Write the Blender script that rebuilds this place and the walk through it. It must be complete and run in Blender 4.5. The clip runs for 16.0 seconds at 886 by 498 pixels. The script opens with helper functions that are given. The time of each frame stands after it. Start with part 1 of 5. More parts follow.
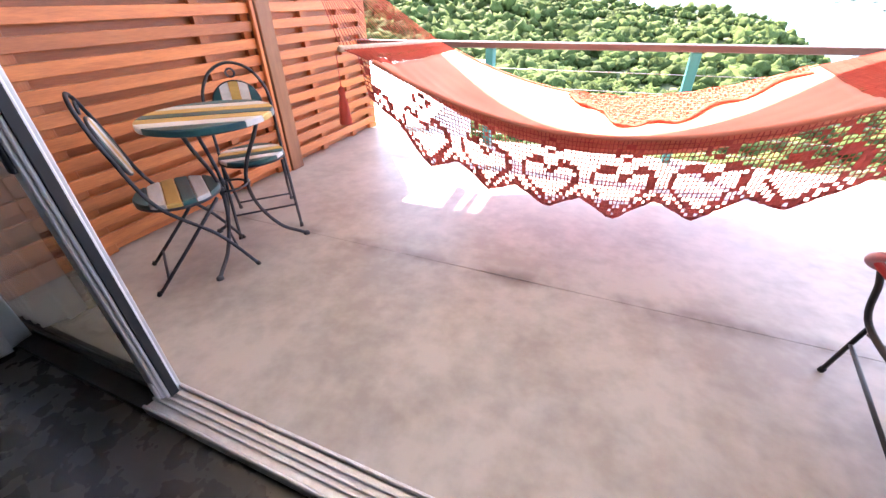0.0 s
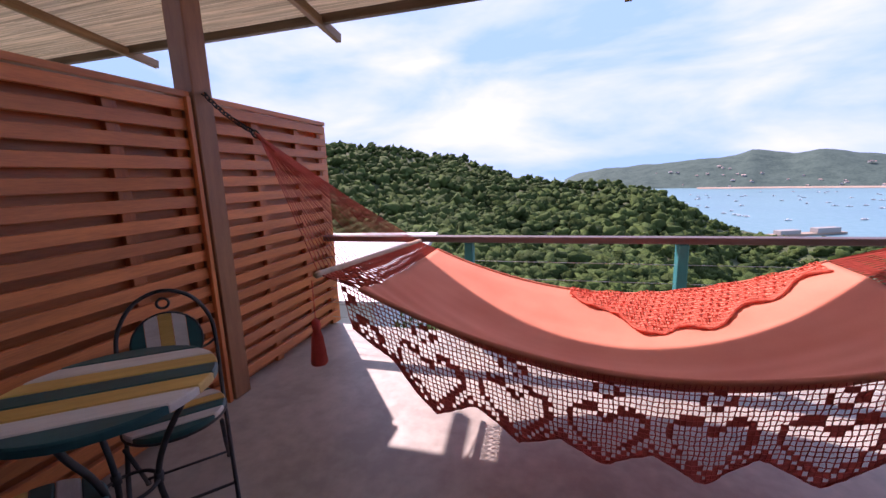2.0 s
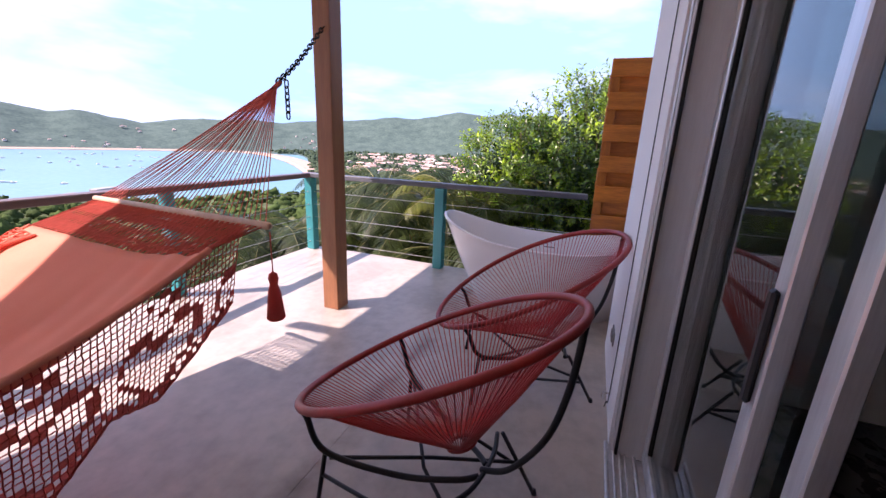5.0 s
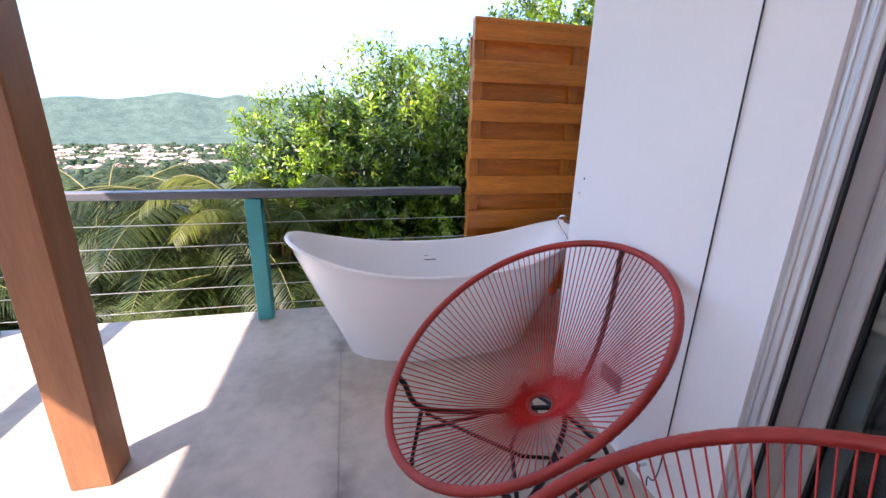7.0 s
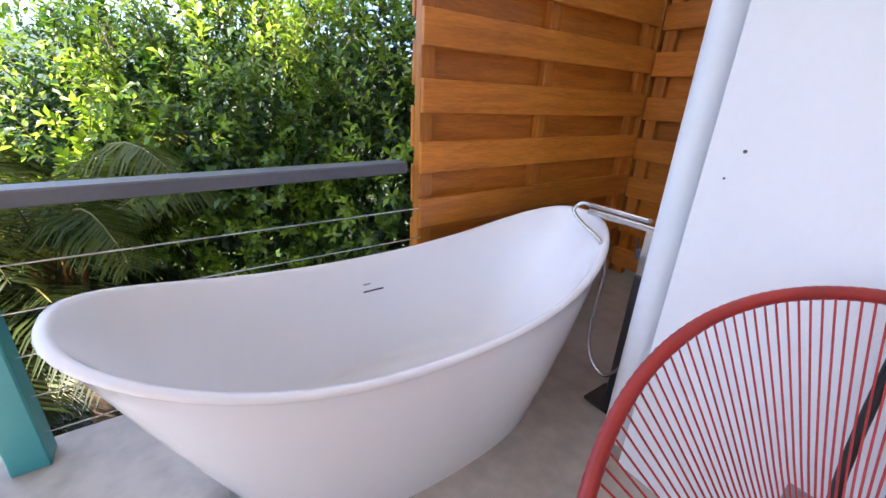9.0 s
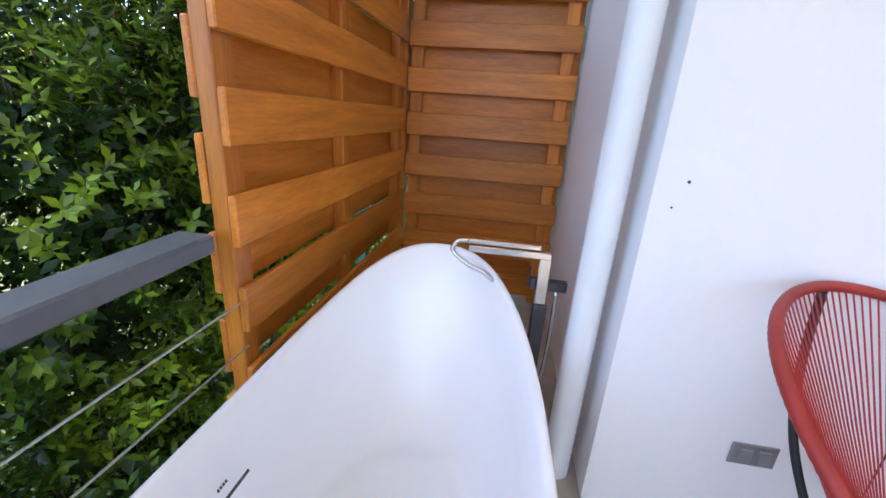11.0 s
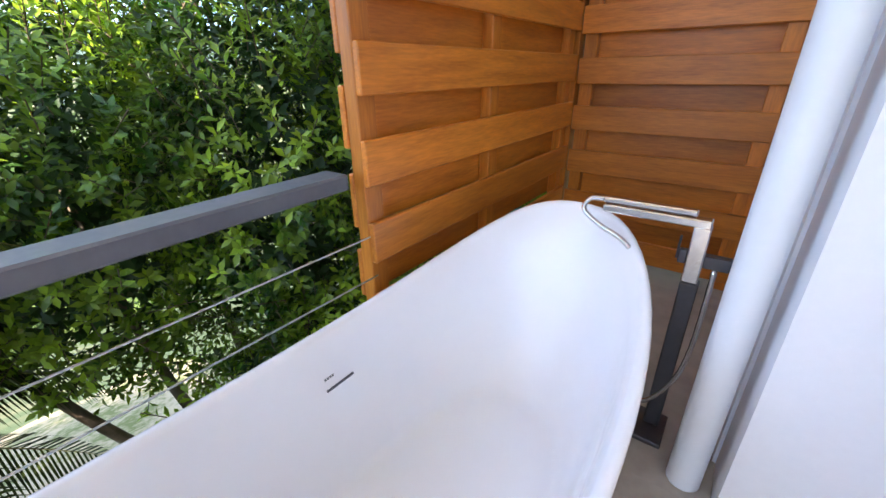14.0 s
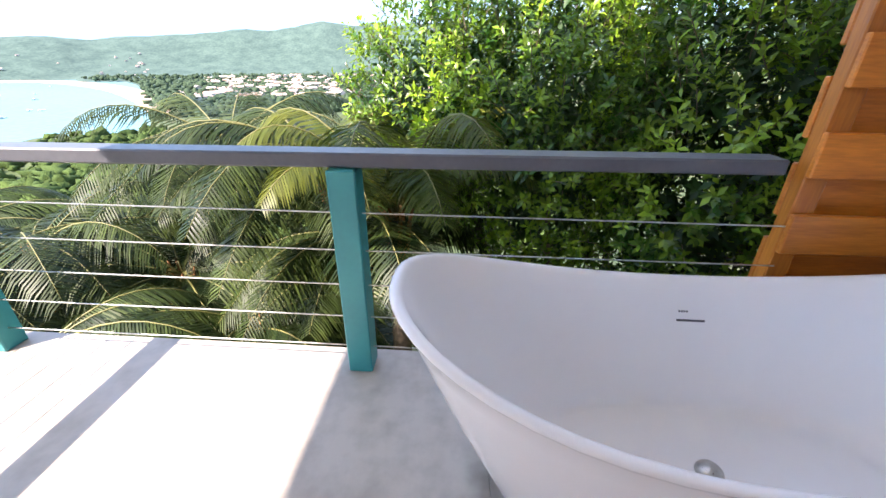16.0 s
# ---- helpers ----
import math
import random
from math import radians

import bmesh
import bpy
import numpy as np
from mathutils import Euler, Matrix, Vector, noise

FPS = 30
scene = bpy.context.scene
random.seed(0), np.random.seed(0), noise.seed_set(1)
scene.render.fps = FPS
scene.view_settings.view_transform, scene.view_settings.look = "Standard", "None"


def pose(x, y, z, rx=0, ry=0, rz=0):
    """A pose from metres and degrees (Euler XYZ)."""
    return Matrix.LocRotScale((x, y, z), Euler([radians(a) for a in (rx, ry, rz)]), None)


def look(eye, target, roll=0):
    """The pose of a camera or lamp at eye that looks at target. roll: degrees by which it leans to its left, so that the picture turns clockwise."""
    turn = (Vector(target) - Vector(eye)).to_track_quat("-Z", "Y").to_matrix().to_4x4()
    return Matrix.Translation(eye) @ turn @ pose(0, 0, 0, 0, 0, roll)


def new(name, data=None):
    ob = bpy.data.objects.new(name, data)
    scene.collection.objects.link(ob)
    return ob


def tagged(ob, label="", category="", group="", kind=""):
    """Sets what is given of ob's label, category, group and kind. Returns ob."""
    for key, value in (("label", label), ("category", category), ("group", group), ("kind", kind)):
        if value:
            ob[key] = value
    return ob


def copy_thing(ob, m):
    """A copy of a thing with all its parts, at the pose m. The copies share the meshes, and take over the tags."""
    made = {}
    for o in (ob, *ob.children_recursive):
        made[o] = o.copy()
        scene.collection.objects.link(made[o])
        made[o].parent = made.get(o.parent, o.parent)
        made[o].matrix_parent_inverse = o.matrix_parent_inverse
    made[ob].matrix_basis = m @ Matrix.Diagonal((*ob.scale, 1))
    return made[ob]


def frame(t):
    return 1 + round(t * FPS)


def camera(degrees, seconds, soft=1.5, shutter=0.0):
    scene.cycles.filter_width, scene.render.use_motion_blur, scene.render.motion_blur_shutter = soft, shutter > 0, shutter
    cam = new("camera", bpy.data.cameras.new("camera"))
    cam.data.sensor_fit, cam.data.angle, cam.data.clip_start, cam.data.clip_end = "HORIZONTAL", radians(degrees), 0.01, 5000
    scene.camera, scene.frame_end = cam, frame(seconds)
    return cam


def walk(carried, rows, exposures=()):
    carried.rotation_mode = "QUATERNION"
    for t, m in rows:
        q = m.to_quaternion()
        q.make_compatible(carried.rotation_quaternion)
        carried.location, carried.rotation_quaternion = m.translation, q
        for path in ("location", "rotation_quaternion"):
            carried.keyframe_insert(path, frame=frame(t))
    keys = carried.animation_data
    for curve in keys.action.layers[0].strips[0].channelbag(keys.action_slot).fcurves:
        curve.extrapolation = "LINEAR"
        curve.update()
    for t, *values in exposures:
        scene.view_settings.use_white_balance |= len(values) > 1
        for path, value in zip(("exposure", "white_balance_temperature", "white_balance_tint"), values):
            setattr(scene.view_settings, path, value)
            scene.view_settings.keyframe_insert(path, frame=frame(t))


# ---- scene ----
# The camera and its walk
cam = camera(96.6, 16.0)
PATH = [
    (0, (0.433, 0.529, 1.248), (-0.256, 2.072, 0.179), -1.4),
    (0.5, (0.272, 0.703, 1.322), (-0.689, 2.362, 0.751), -0.4),
    (1, (0.108, 0.831, 1.349), (-0.964, 2.473, 0.955), -0.4),
    (1.5, (0.042, 0.984, 1.401), (-0.914, 2.706, 1.055), -1.2),
    (2, (-0.065, 1.069, 1.426), (-0.6, 2.963, 1.068), -2.1),
    (2.5, (-0.145, 1.104, 1.425), (-0.239, 3.056, 0.999), -1.7),
    (2.7, (-0.141, 1.113, 1.406), (-0.055, 3.068, 0.992), -1.1),
    (2.8, (-0.11, 1.118, 1.399), (0.07, 3.066, 0.982), -0.7),
    (3, (-0.069, 1.126, 1.412), (0.354, 3.037, 1.002), -0.0),
    (3.5, (0.106, 1.108, 1.436), (1.183, 2.747, 1.046), 0.3),
    (4, (0.23, 1.067, 1.427), (1.741, 2.308, 1.007), 0.6),
    (4.5, (0.303, 1.111, 1.384), (2.001, 2.049, 0.896), 1.6),
    (7, (1.426, 2.114, 1.316), (3.288, 1.657, 0.747), 1.3),
    (7.5, (1.809, 2.197, 1.335), (3.584, 1.497, 0.736), 1.5),
    (8, (2.136, 2.235, 1.291), (3.866, 1.452, 0.663), 3.4),
    (10.5, (3.399, 2.11, 1.2), (4.05, 0.396, 0.399), 2.7),
    (11, (3.559, 2.145, 1.242), (3.826, 0.269, 0.602), 3.9),
    (11.5, (3.595, 2.093, 1.428), (3.679, 0.106, 1.218), 2.5),
    (12, (3.585, 2.061, 1.561), (3.626, 0.062, 1.62), 1.4),
    (12.5, (3.581, 2.065, 1.56), (3.709, 0.069, 1.588), 1.9),
    (13, (3.557, 2.088, 1.424), (3.901, 0.133, 1.175), 2.1),
    (13.5, (3.464, 2.032, 1.323), (4.185, 0.26, 0.741), 0.6),
    (14, (3.351, 2.052, 1.197), (4.44, 0.592, 0.372), -0.8),
    (14.5, (3.176, 2.1, 1.135), (4.57, 1.067, 0.14), -0.5),
    (15, (3.039, 2.141, 1.119), (4.632, 1.564, 0.056), 0.0),
    (15.5, (2.986, 2.16, 1.145), (4.704, 1.916, 0.15), 0.0),
    (16, (2.959, 2.303, 1.205), (4.753, 2.416, 0.328), 0.5),
]
EXPOSURES = [(0.0, 4.55, 6900, 32), (0.5, 3.3, 6750, 42), (1.0, 2.25, 6450, 48), (1.5, 1.95, 6450, 47), (2.0, 1.9, 6450, 45), (3.0, 1.82, 6450, 42), (4.5, 2.2, 6550, 43), (7.0, 2.98, 6500, 28),
             (8.0, 3.15, 6550, 27), (10.5, 3.65, 6650, 22), (12.0, 3.45, 6600, 19), (14.0, 3.65, 6650, 21), (15.0, 3.5, 6600, 21), (16.0, 3.15, 6550, 23)]
walk(cam, [(t, look(eye, target, roll)) for t, eye, target, roll in PATH], EXPOSURES)

# World, sun and exposure
SUN_WAY = Vector((0.628, -0.774, -1.0)).normalized()  # the way the sunlight travels
sun_up = math.asin(-SUN_WAY.z)
world = bpy.data.worlds.new("world")
scene.world = world
world.use_nodes = True
wn, wl = world.node_tree.nodes, world.node_tree.links
wn.clear()
sky = wn.new("ShaderNodeTexSky")
sky.sky_type, sky.sun_disc = "NISHITA", False
sky.sun_elevation, sky.sun_rotation = sun_up, math.atan2(-SUN_WAY.x, -SUN_WAY.y)
sky.air_density, sky.dust_density, sky.ozone_density = 1.0, 0.15, 3.0
coord = wn.new("ShaderNodeTexCoord")
stretch = wn.new("ShaderNodeMapping")
stretch.inputs["Scale"].default_value = (1.0, 1.0, 3.2)
stretch.inputs["Location"].default_value = (0.35, 0.1, 0.05)
stretch.inputs["Rotation"].default_value = (0.12, -0.1, 0.4)
veil = wn.new("ShaderNodeTexNoise")
veil.inputs["Scale"].default_value, veil.inputs["Detail"].default_value, veil.inputs["Roughness"].default_value = 2.0, 8.0, 0.52
veil.inputs["Distortion"].default_value = 0.25
ramp = wn.new("ShaderNodeValToRGB")
ramp.color_ramp.elements[0].position, ramp.color_ramp.elements[0].color = 0.42, (0, 0, 0, 1)
ramp.color_ramp.elements[1].position, ramp.color_ramp.elements[1].color = 0.73, (1, 1, 1, 1)
white = wn.new("ShaderNodeMix")
white.data_type = "RGBA"
white.inputs["B"].default_value = (3.9, 4.2, 4.6, 1)
shade = wn.new("ShaderNodeMath")
shade.operation = "MULTIPLY"
shade.inputs[1].default_value = 0.9
back = wn.new("ShaderNodeBackground")
back.inputs["Strength"].default_value = 0.080
wout = wn.new("ShaderNodeOutputWorld")
wl.new(coord.outputs["Generated"], stretch.inputs["Vector"])
wl.new(stretch.outputs["Vector"], veil.inputs["Vector"])
wl.new(veil.outputs["Fac"], ramp.inputs["Fac"])
wl.new(ramp.outputs["Color"], shade.inputs[0])
wl.new(shade.outputs["Value"], white.inputs["Factor"])
haze = wn.new("ShaderNodeMix")
haze.data_type, haze.blend_type = "RGBA", "DARKEN"
haze.inputs["Factor"].default_value = 1.0
haze.inputs["B"].default_value = (1.4, 2.55, 3.95, 1)
wl.new(sky.outputs["Color"], haze.inputs["A"])
wl.new(haze.outputs["Result"], white.inputs["A"])
wl.new(white.outputs["Result"], back.inputs["Color"])
wl.new(back.outputs["Background"], wout.inputs["Surface"])
sun = new("sun", bpy.data.lights.new("sun", "SUN"))
sun.data.energy, sun.data.angle, sun.data.color = 2.0, radians(0.5), (1.0, 0.92, 0.80)
sun.matrix_world = look((0, 0, 30), Vector((0, 0, 30)) + SUN_WAY)


# Materials
def material(name, colour, rough=0.6, metal=0.0, spread=None, scale=8.0, stretch=(1, 1, 1), fine=40.0, bump=0.15, bump_size=0.01, gloss=0.5,
             random_hue=0.0, contrast=(0.35, 0.65), fine_mix=0.3, through_light=0.0, coat=0.0, island=False, extra=None):
    """A procedural surface: two colours mixed by coarse and fine noise in object space, with bump and uneven roughness."""
    mat = bpy.data.materials.new(name)
    mat.use_nodes = True
    n, l = mat.node_tree.nodes, mat.node_tree.links
    b = n["Principled BSDF"]
    b.inputs["Roughness"].default_value, b.inputs["Metallic"].default_value = rough, metal
    b.inputs["Specular IOR Level"].default_value = gloss
    b.inputs["Coat Weight"].default_value = coat
    tc, mp = n.new("ShaderNodeTexCoord"), n.new("ShaderNodeMapping")
    mp.inputs["Scale"].default_value = stretch
    info = n.new("ShaderNodeObjectInfo")
    add = n.new("ShaderNodeVectorMath")
    add.operation = "MULTIPLY_ADD"
    add.inputs[1].default_value = (7.3, 5.1, 3.7)
    l.new(info.outputs["Random"], add.inputs[0])
    l.new(tc.outputs["Object"], add.inputs[2])
    l.new(add.outputs["Vector"], mp.inputs["Vector"])
    big, small = n.new("ShaderNodeTexNoise"), n.new("ShaderNodeTexNoise")
    big.inputs["Scale"].default_value, big.inputs["Detail"].default_value = scale, 5.0
    small.inputs["Scale"].default_value, small.inputs["Detail"].default_value = fine, 4.0
    l.new(mp.outputs["Vector"], big.inputs["Vector"])
    l.new(mp.outputs["Vector"], small.inputs["Vector"])
    mixed = n.new("ShaderNodeMix")
    mixed.inputs["Factor"].default_value = fine_mix
    l.new(big.outputs["Fac"], mixed.inputs["A"])
    l.new(small.outputs["Fac"], mixed.inputs["B"])
    cr = n.new("ShaderNodeValToRGB")
    other = spread or tuple(c * 0.8 for c in colour)
    cr.color_ramp.elements[0].position, cr.color_ramp.elements[0].color = contrast[0], (*other, 1)
    cr.color_ramp.elements[1].position, cr.color_ramp.elements[1].color = contrast[1], (*colour, 1)
    l.new(mixed.outputs["Result"], cr.inputs["Fac"])
    out = cr.outputs["Color"]
    if random_hue or island:
        hs = n.new("ShaderNodeHueSaturation")
        mr = n.new("ShaderNodeMapRange")
        mr.inputs["To Min"].default_value, mr.inputs["To Max"].default_value = 1 - random_hue, 1 + random_hue
        if island:
            l.new(n.new("ShaderNodeNewGeometry").outputs["Random Per Island"], mr.inputs["Value"])
        else:
            l.new(info.outputs["Random"], mr.inputs["Value"])
        l.new(mr.outputs["Result"], hs.inputs["Value"])
        l.new(out, hs.inputs["Color"])
        out = hs.outputs["Color"]
    l.new(out, b.inputs["Base Color"])
    rr = n.new("ShaderNodeMapRange")
    rr.inputs["To Min"].default_value, rr.inputs["To Max"].default_value = max(rough - 0.12, 0.02), min(rough + 0.12, 1)
    l.new(small.outputs["Fac"], rr.inputs["Value"])
    l.new(rr.outputs["Result"], b.inputs["Roughness"])
    if bump:
        bp = n.new("ShaderNodeBump")
        bp.inputs["Strength"].default_value, bp.inputs["Distance"].default_value = bump, bump_size
        l.new(mixed.outputs["Result"], bp.inputs["Height"])
        l.new(bp.outputs["Normal"], b.inputs["Normal"])
    if through_light:
        tr, ms = n.new("ShaderNodeBsdfTranslucent"), n.new("ShaderNodeMixShader")
        l.new(out, tr.inputs["Color"])
        ms.inputs["Fac"].default_value = through_light
        l.new(b.outputs["BSDF"], ms.inputs[1])
        l.new(tr.outputs["BSDF"], ms.inputs[2])
        l.new(ms.outputs["Shader"], n["Material Output"].inputs["Surface"])
    return mat


CONCRETE = material("concrete", (0.475, 0.43, 0.37), 0.38, spread=(0.335, 0.298, 0.252), scale=1.9, fine=13.0, bump=0.06, fine_mix=0.42, contrast=(0.38, 0.60), gloss=0.45)


def dirty_joint(mat, y, reach):
    """Uneven dark grime worked into the floor along a joint."""
    n, l = mat.node_tree.nodes, mat.node_tree.links
    b = n["Principled BSDF"]
    clean = b.inputs["Base Color"].links[0].from_socket
    tc, sep, away = n.new("ShaderNodeTexCoord"), n.new("ShaderNodeSeparateXYZ"), n.new("ShaderNodeMath")
    l.new(tc.outputs["Object"], sep.inputs["Vector"])
    away.operation, away.inputs[1].default_value = "SUBTRACT", y
    l.new(sep.outputs["Y"], away.inputs[0])
    size = n.new("ShaderNodeMath")
    size.operation = "ABSOLUTE"
    l.new(away.outputs["Value"], size.inputs[0])
    band = n.new("ShaderNodeMapRange")
    band.interpolation_type = "SMOOTHSTEP"
    band.inputs["From Max"].default_value, band.inputs["To Min"].default_value, band.inputs["To Max"].default_value = reach, 1.0, 0.0
    l.new(size.outputs["Value"], band.inputs["Value"])
    patch, spots = n.new("ShaderNodeTexNoise"), n.new("ShaderNodeMapRange")
    patch.inputs["Scale"].default_value, patch.inputs["Detail"].default_value = 3.5, 6.0
    l.new(tc.outputs["Object"], patch.inputs["Vector"])
    spots.inputs["From Min"].default_value, spots.inputs["From Max"].default_value = 0.42, 0.62
    l.new(patch.outputs["Fac"], spots.inputs["Value"])
    both = n.new("ShaderNodeMath")
    both.operation = "MULTIPLY"
    l.new(band.outputs["Result"], both.inputs[0])
    l.new(spots.outputs["Result"], both.inputs[1])
    grime = n.new("ShaderNodeMix")
    grime.data_type, grime.blend_type = "RGBA", "MULTIPLY"
    grime.inputs["B"].default_value = (0.52, 0.50, 0.48, 1)
    l.new(both.outputs["Value"], grime.inputs["Factor"])
    l.new(clean, grime.inputs["A"])
    l.new(grime.outputs["Result"], b.inputs["Base Color"])


dirty_joint(CONCRETE, 2.2, 0.11)
SLAB_EDGE = material("slab_edge", (0.40, 0.38, 0.35), 0.8, scale=4, fine=40, bump=0.2)
STUCCO = material("stucco", (0.84, 0.84, 0.85), 0.75, spread=(0.80, 0.80, 0.81), scale=1.5, fine=60, bump=0.12, bump_size=0.004)
SOFFIT = material("soffit_paint", (0.62, 0.66, 0.60), 0.7, scale=1.5, fine=40, bump=0.06)
DARK_TILE = material("dark_tile", (0.055, 0.052, 0.055), 0.28, spread=(0.022, 0.021, 0.023), scale=2.5, fine=11, bump=0.05, contrast=(0.3, 0.75))
ROOM_PAINT = material("room_paint", (0.60, 0.64, 0.61), 0.8, scale=2, fine=40, bump=0.05)
CEDAR = material("cedar_boards", (0.78, 0.275, 0.034), 0.38, spread=(0.38, 0.105, 0.012), scale=2.6, stretch=(1, 9, 9), fine=16, bump=0.10, bump_size=0.004, random_hue=0.22, fine_mix=0.4, contrast=(0.28, 0.72))
MAHOGANY = material("stained_slats", (0.74, 0.248, 0.078), 0.40, spread=(0.44, 0.126, 0.042), scale=2.2, stretch=(1, 10, 10), fine=18, bump=0.10, bump_size=0.004, random_hue=0.2, fine_mix=0.4, contrast=(0.28, 0.72))
POSTWOOD = material("post_wood", (0.38, 0.165, 0.072), 0.5, spread=(0.22, 0.09, 0.04), scale=2.2, stretch=(1, 9, 9), fine=16, bump=0.12, bump_size=0.004, fine_mix=0.4, contrast=(0.28, 0.72))
BEAMWOOD = material("roof_timber", (0.17, 0.10, 0.06), 0.62, spread=(0.10, 0.058, 0.035), scale=2.2, stretch=(1, 9, 9), fine=16, bump=0.12, bump_size=0.004)
RAFTERWOOD = material("rafter_timber", (0.36, 0.21, 0.11), 0.6, spread=(0.22, 0.12, 0.06), scale=2.2, stretch=(1, 9, 9), fine=16, bump=0.12, bump_size=0.004)
REED = material("reed", (0.73, 0.55, 0.36), 0.6, spread=(0.50, 0.355, 0.215), scale=1.3, stretch=(1, 30, 1), fine=8, bump=0.0, island=True, random_hue=0.3, through_light=0.5)
SHEET = material("roof_sheet", (0.35, 0.33, 0.31), 0.6, scale=2, bump=0.05)
# For the added sheet: passes sunlight down to brighten the terrace shade.
FILL_SHEET = material("shade_lifting_sheet", (0.78, 0.87, 0.93), 0.5, spread=(0.70, 0.80, 0.87), scale=2, bump=0.05, through_light=0.85)
TEAL = material("teal_paint", (0.035, 0.30, 0.31), 0.42, spread=(0.028, 0.25, 0.265), scale=3, fine=50, bump=0.06, bump_size=0.003)
RAIL = material("rail_paint", (0.125, 0.13, 0.145), 0.4, spread=(0.09, 0.093, 0.105), scale=3, fine=50, bump=0.05, bump_size=0.003)
RAILTOP = material("rail_wood", (0.17, 0.11, 0.10), 0.42, spread=(0.11, 0.07, 0.065), scale=2.2, stretch=(1, 9, 9), fine=16, bump=0.08, bump_size=0.003)
STEEL = material("steel_cable", (0.62, 0.62, 0.60), 0.32, 0.9, scale=60, fine=200, bump=0.0)
CHROME = material("brushed_chrome", (0.72, 0.71, 0.69), 0.22, 1.0, scale=20, fine=120, bump=0.0)
GUNMETAL = material("gunmetal", (0.10, 0.10, 0.11), 0.35, 0.8, scale=20, fine=120, bump=0.0)
IRON = material("wrought_iron", (0.075, 0.078, 0.085), 0.55, 0.5, spread=(0.045, 0.045, 0.05), scale=14, fine=90, bump=0.2, bump_size=0.002)
CHAIN = material("chain_iron", (0.05, 0.048, 0.045), 0.5, 0.7, scale=30, fine=120, bump=0.1, bump_size=0.001)
STRIPE_TEAL = material("teal_slat", (0.022, 0.115, 0.125), 0.4, spread=(0.016, 0.085, 0.095), scale=5, stretch=(1, 6, 6), fine=40, bump=0.06, bump_size=0.002)
STRIPE_WHITE = material("white_slat", (0.72, 0.70, 0.68), 0.42, spread=(0.58, 0.56, 0.54), scale=5, stretch=(1, 6, 6), fine=40, bump=0.06, bump_size=0.002)
STRIPE_YELLOW = material("yellow_slat", (0.66, 0.44, 0.13), 0.42, spread=(0.52, 0.33, 0.09), scale=5, stretch=(1, 6, 6), fine=40, bump=0.06, bump_size=0.002)
CLOTH = material("hammock_cloth", (0.90, 0.35, 0.235), 0.9, spread=(0.82, 0.28, 0.185), scale=3, fine=260, bump=0.25, bump_size=0.002, gloss=0.1, through_light=0.14)
LACE = material("lace_cord", (0.74, 0.17, 0.14), 0.9, spread=(0.56, 0.11, 0.095), scale=9, fine=200, bump=0.1, bump_size=0.001, gloss=0.1, through_light=0.4)
LACE_BRIGHT = material("coral_lace", (0.90, 0.25, 0.165), 0.9, spread=(0.80, 0.18, 0.115), scale=9, fine=200, bump=0.1, bump_size=0.001, gloss=0.1, through_light=0.3)
STRING = material("hammock_string", (0.62, 0.13, 0.095), 0.85, scale=20, fine=200, bump=0.0, gloss=0.15)
PALEWOOD = material("pale_wood", (0.62, 0.43, 0.28), 0.55, spread=(0.48, 0.31, 0.19), scale=3, stretch=(1, 8, 8), fine=20, bump=0.05, bump_size=0.002)
RED_CORD = material("red_vinyl_cord", (0.60, 0.034, 0.028), 0.35, spread=(0.48, 0.025, 0.020), scale=9, fine=90, bump=0.0, through_light=0.12)
RED_RIM = material("red_wrapped_rim", (0.38, 0.030, 0.024), 0.45, spread=(0.26, 0.020, 0.016), scale=9, stretch=(1, 1, 1), fine=120, bump=0.3, bump_size=0.003)
BLACK_STEEL = material("black_steel", (0.022, 0.022, 0.024), 0.4, 0.3, scale=12, fine=90, bump=0.1, bump_size=0.001)
ACRYLIC = material("white_acrylic", (0.86, 0.86, 0.87), 0.16, spread=(0.84, 0.84, 0.85), scale=2, fine=20, bump=0.0, gloss=0.4, coat=0.25)
PVC = material("white_pvc", (0.78, 0.79, 0.80), 0.4, spread=(0.74, 0.75, 0.76), scale=3, fine=30, bump=0.03)
ALUMINIUM = material("aluminium", (0.72, 0.72, 0.73), 0.36, 0.55, spread=(0.54, 0.54, 0.55), scale=6, stretch=(4, 4, 0.3), fine=60, bump=0.03, bump_size=0.001)
# Light grey, less metallic aluminium for the jamb, slightly darker in spots.
GREY_ALU = material("grey_aluminium", (0.66, 0.66, 0.67), 0.45, 0.2, spread=(0.56, 0.56, 0.57), scale=6, stretch=(4, 4, 0.3), fine=60, bump=0.03, bump_size=0.001)
GASKET = material("black_gasket", (0.015, 0.015, 0.016), 0.5, scale=9, bump=0.0)
CURTAIN = material("curtain", (0.80, 0.82, 0.80), 0.9, spread=(0.72, 0.75, 0.73), scale=3, stretch=(1, 1, 0.3), fine=70, bump=0.12, bump_size=0.003, gloss=0.1, through_light=0.3)
CABLE_BLACK = material("black_cable", (0.02, 0.02, 0.02), 0.5, scale=9, bump=0.0)
PLATE = material("grey_plate", (0.30, 0.30, 0.31), 0.4, 0.3, scale=9, bump=0.0)
# The sharp bright-dark colour split paints sunlit and shaded leaves into the crown.
LEAF = material("leaf", (0.34, 0.52, 0.036), 0.30, spread=(0.030, 0.100, 0.010), scale=1.3, fine=6, bump=0.0, through_light=0.40, island=True, random_hue=0.5, contrast=(0.40, 0.60))
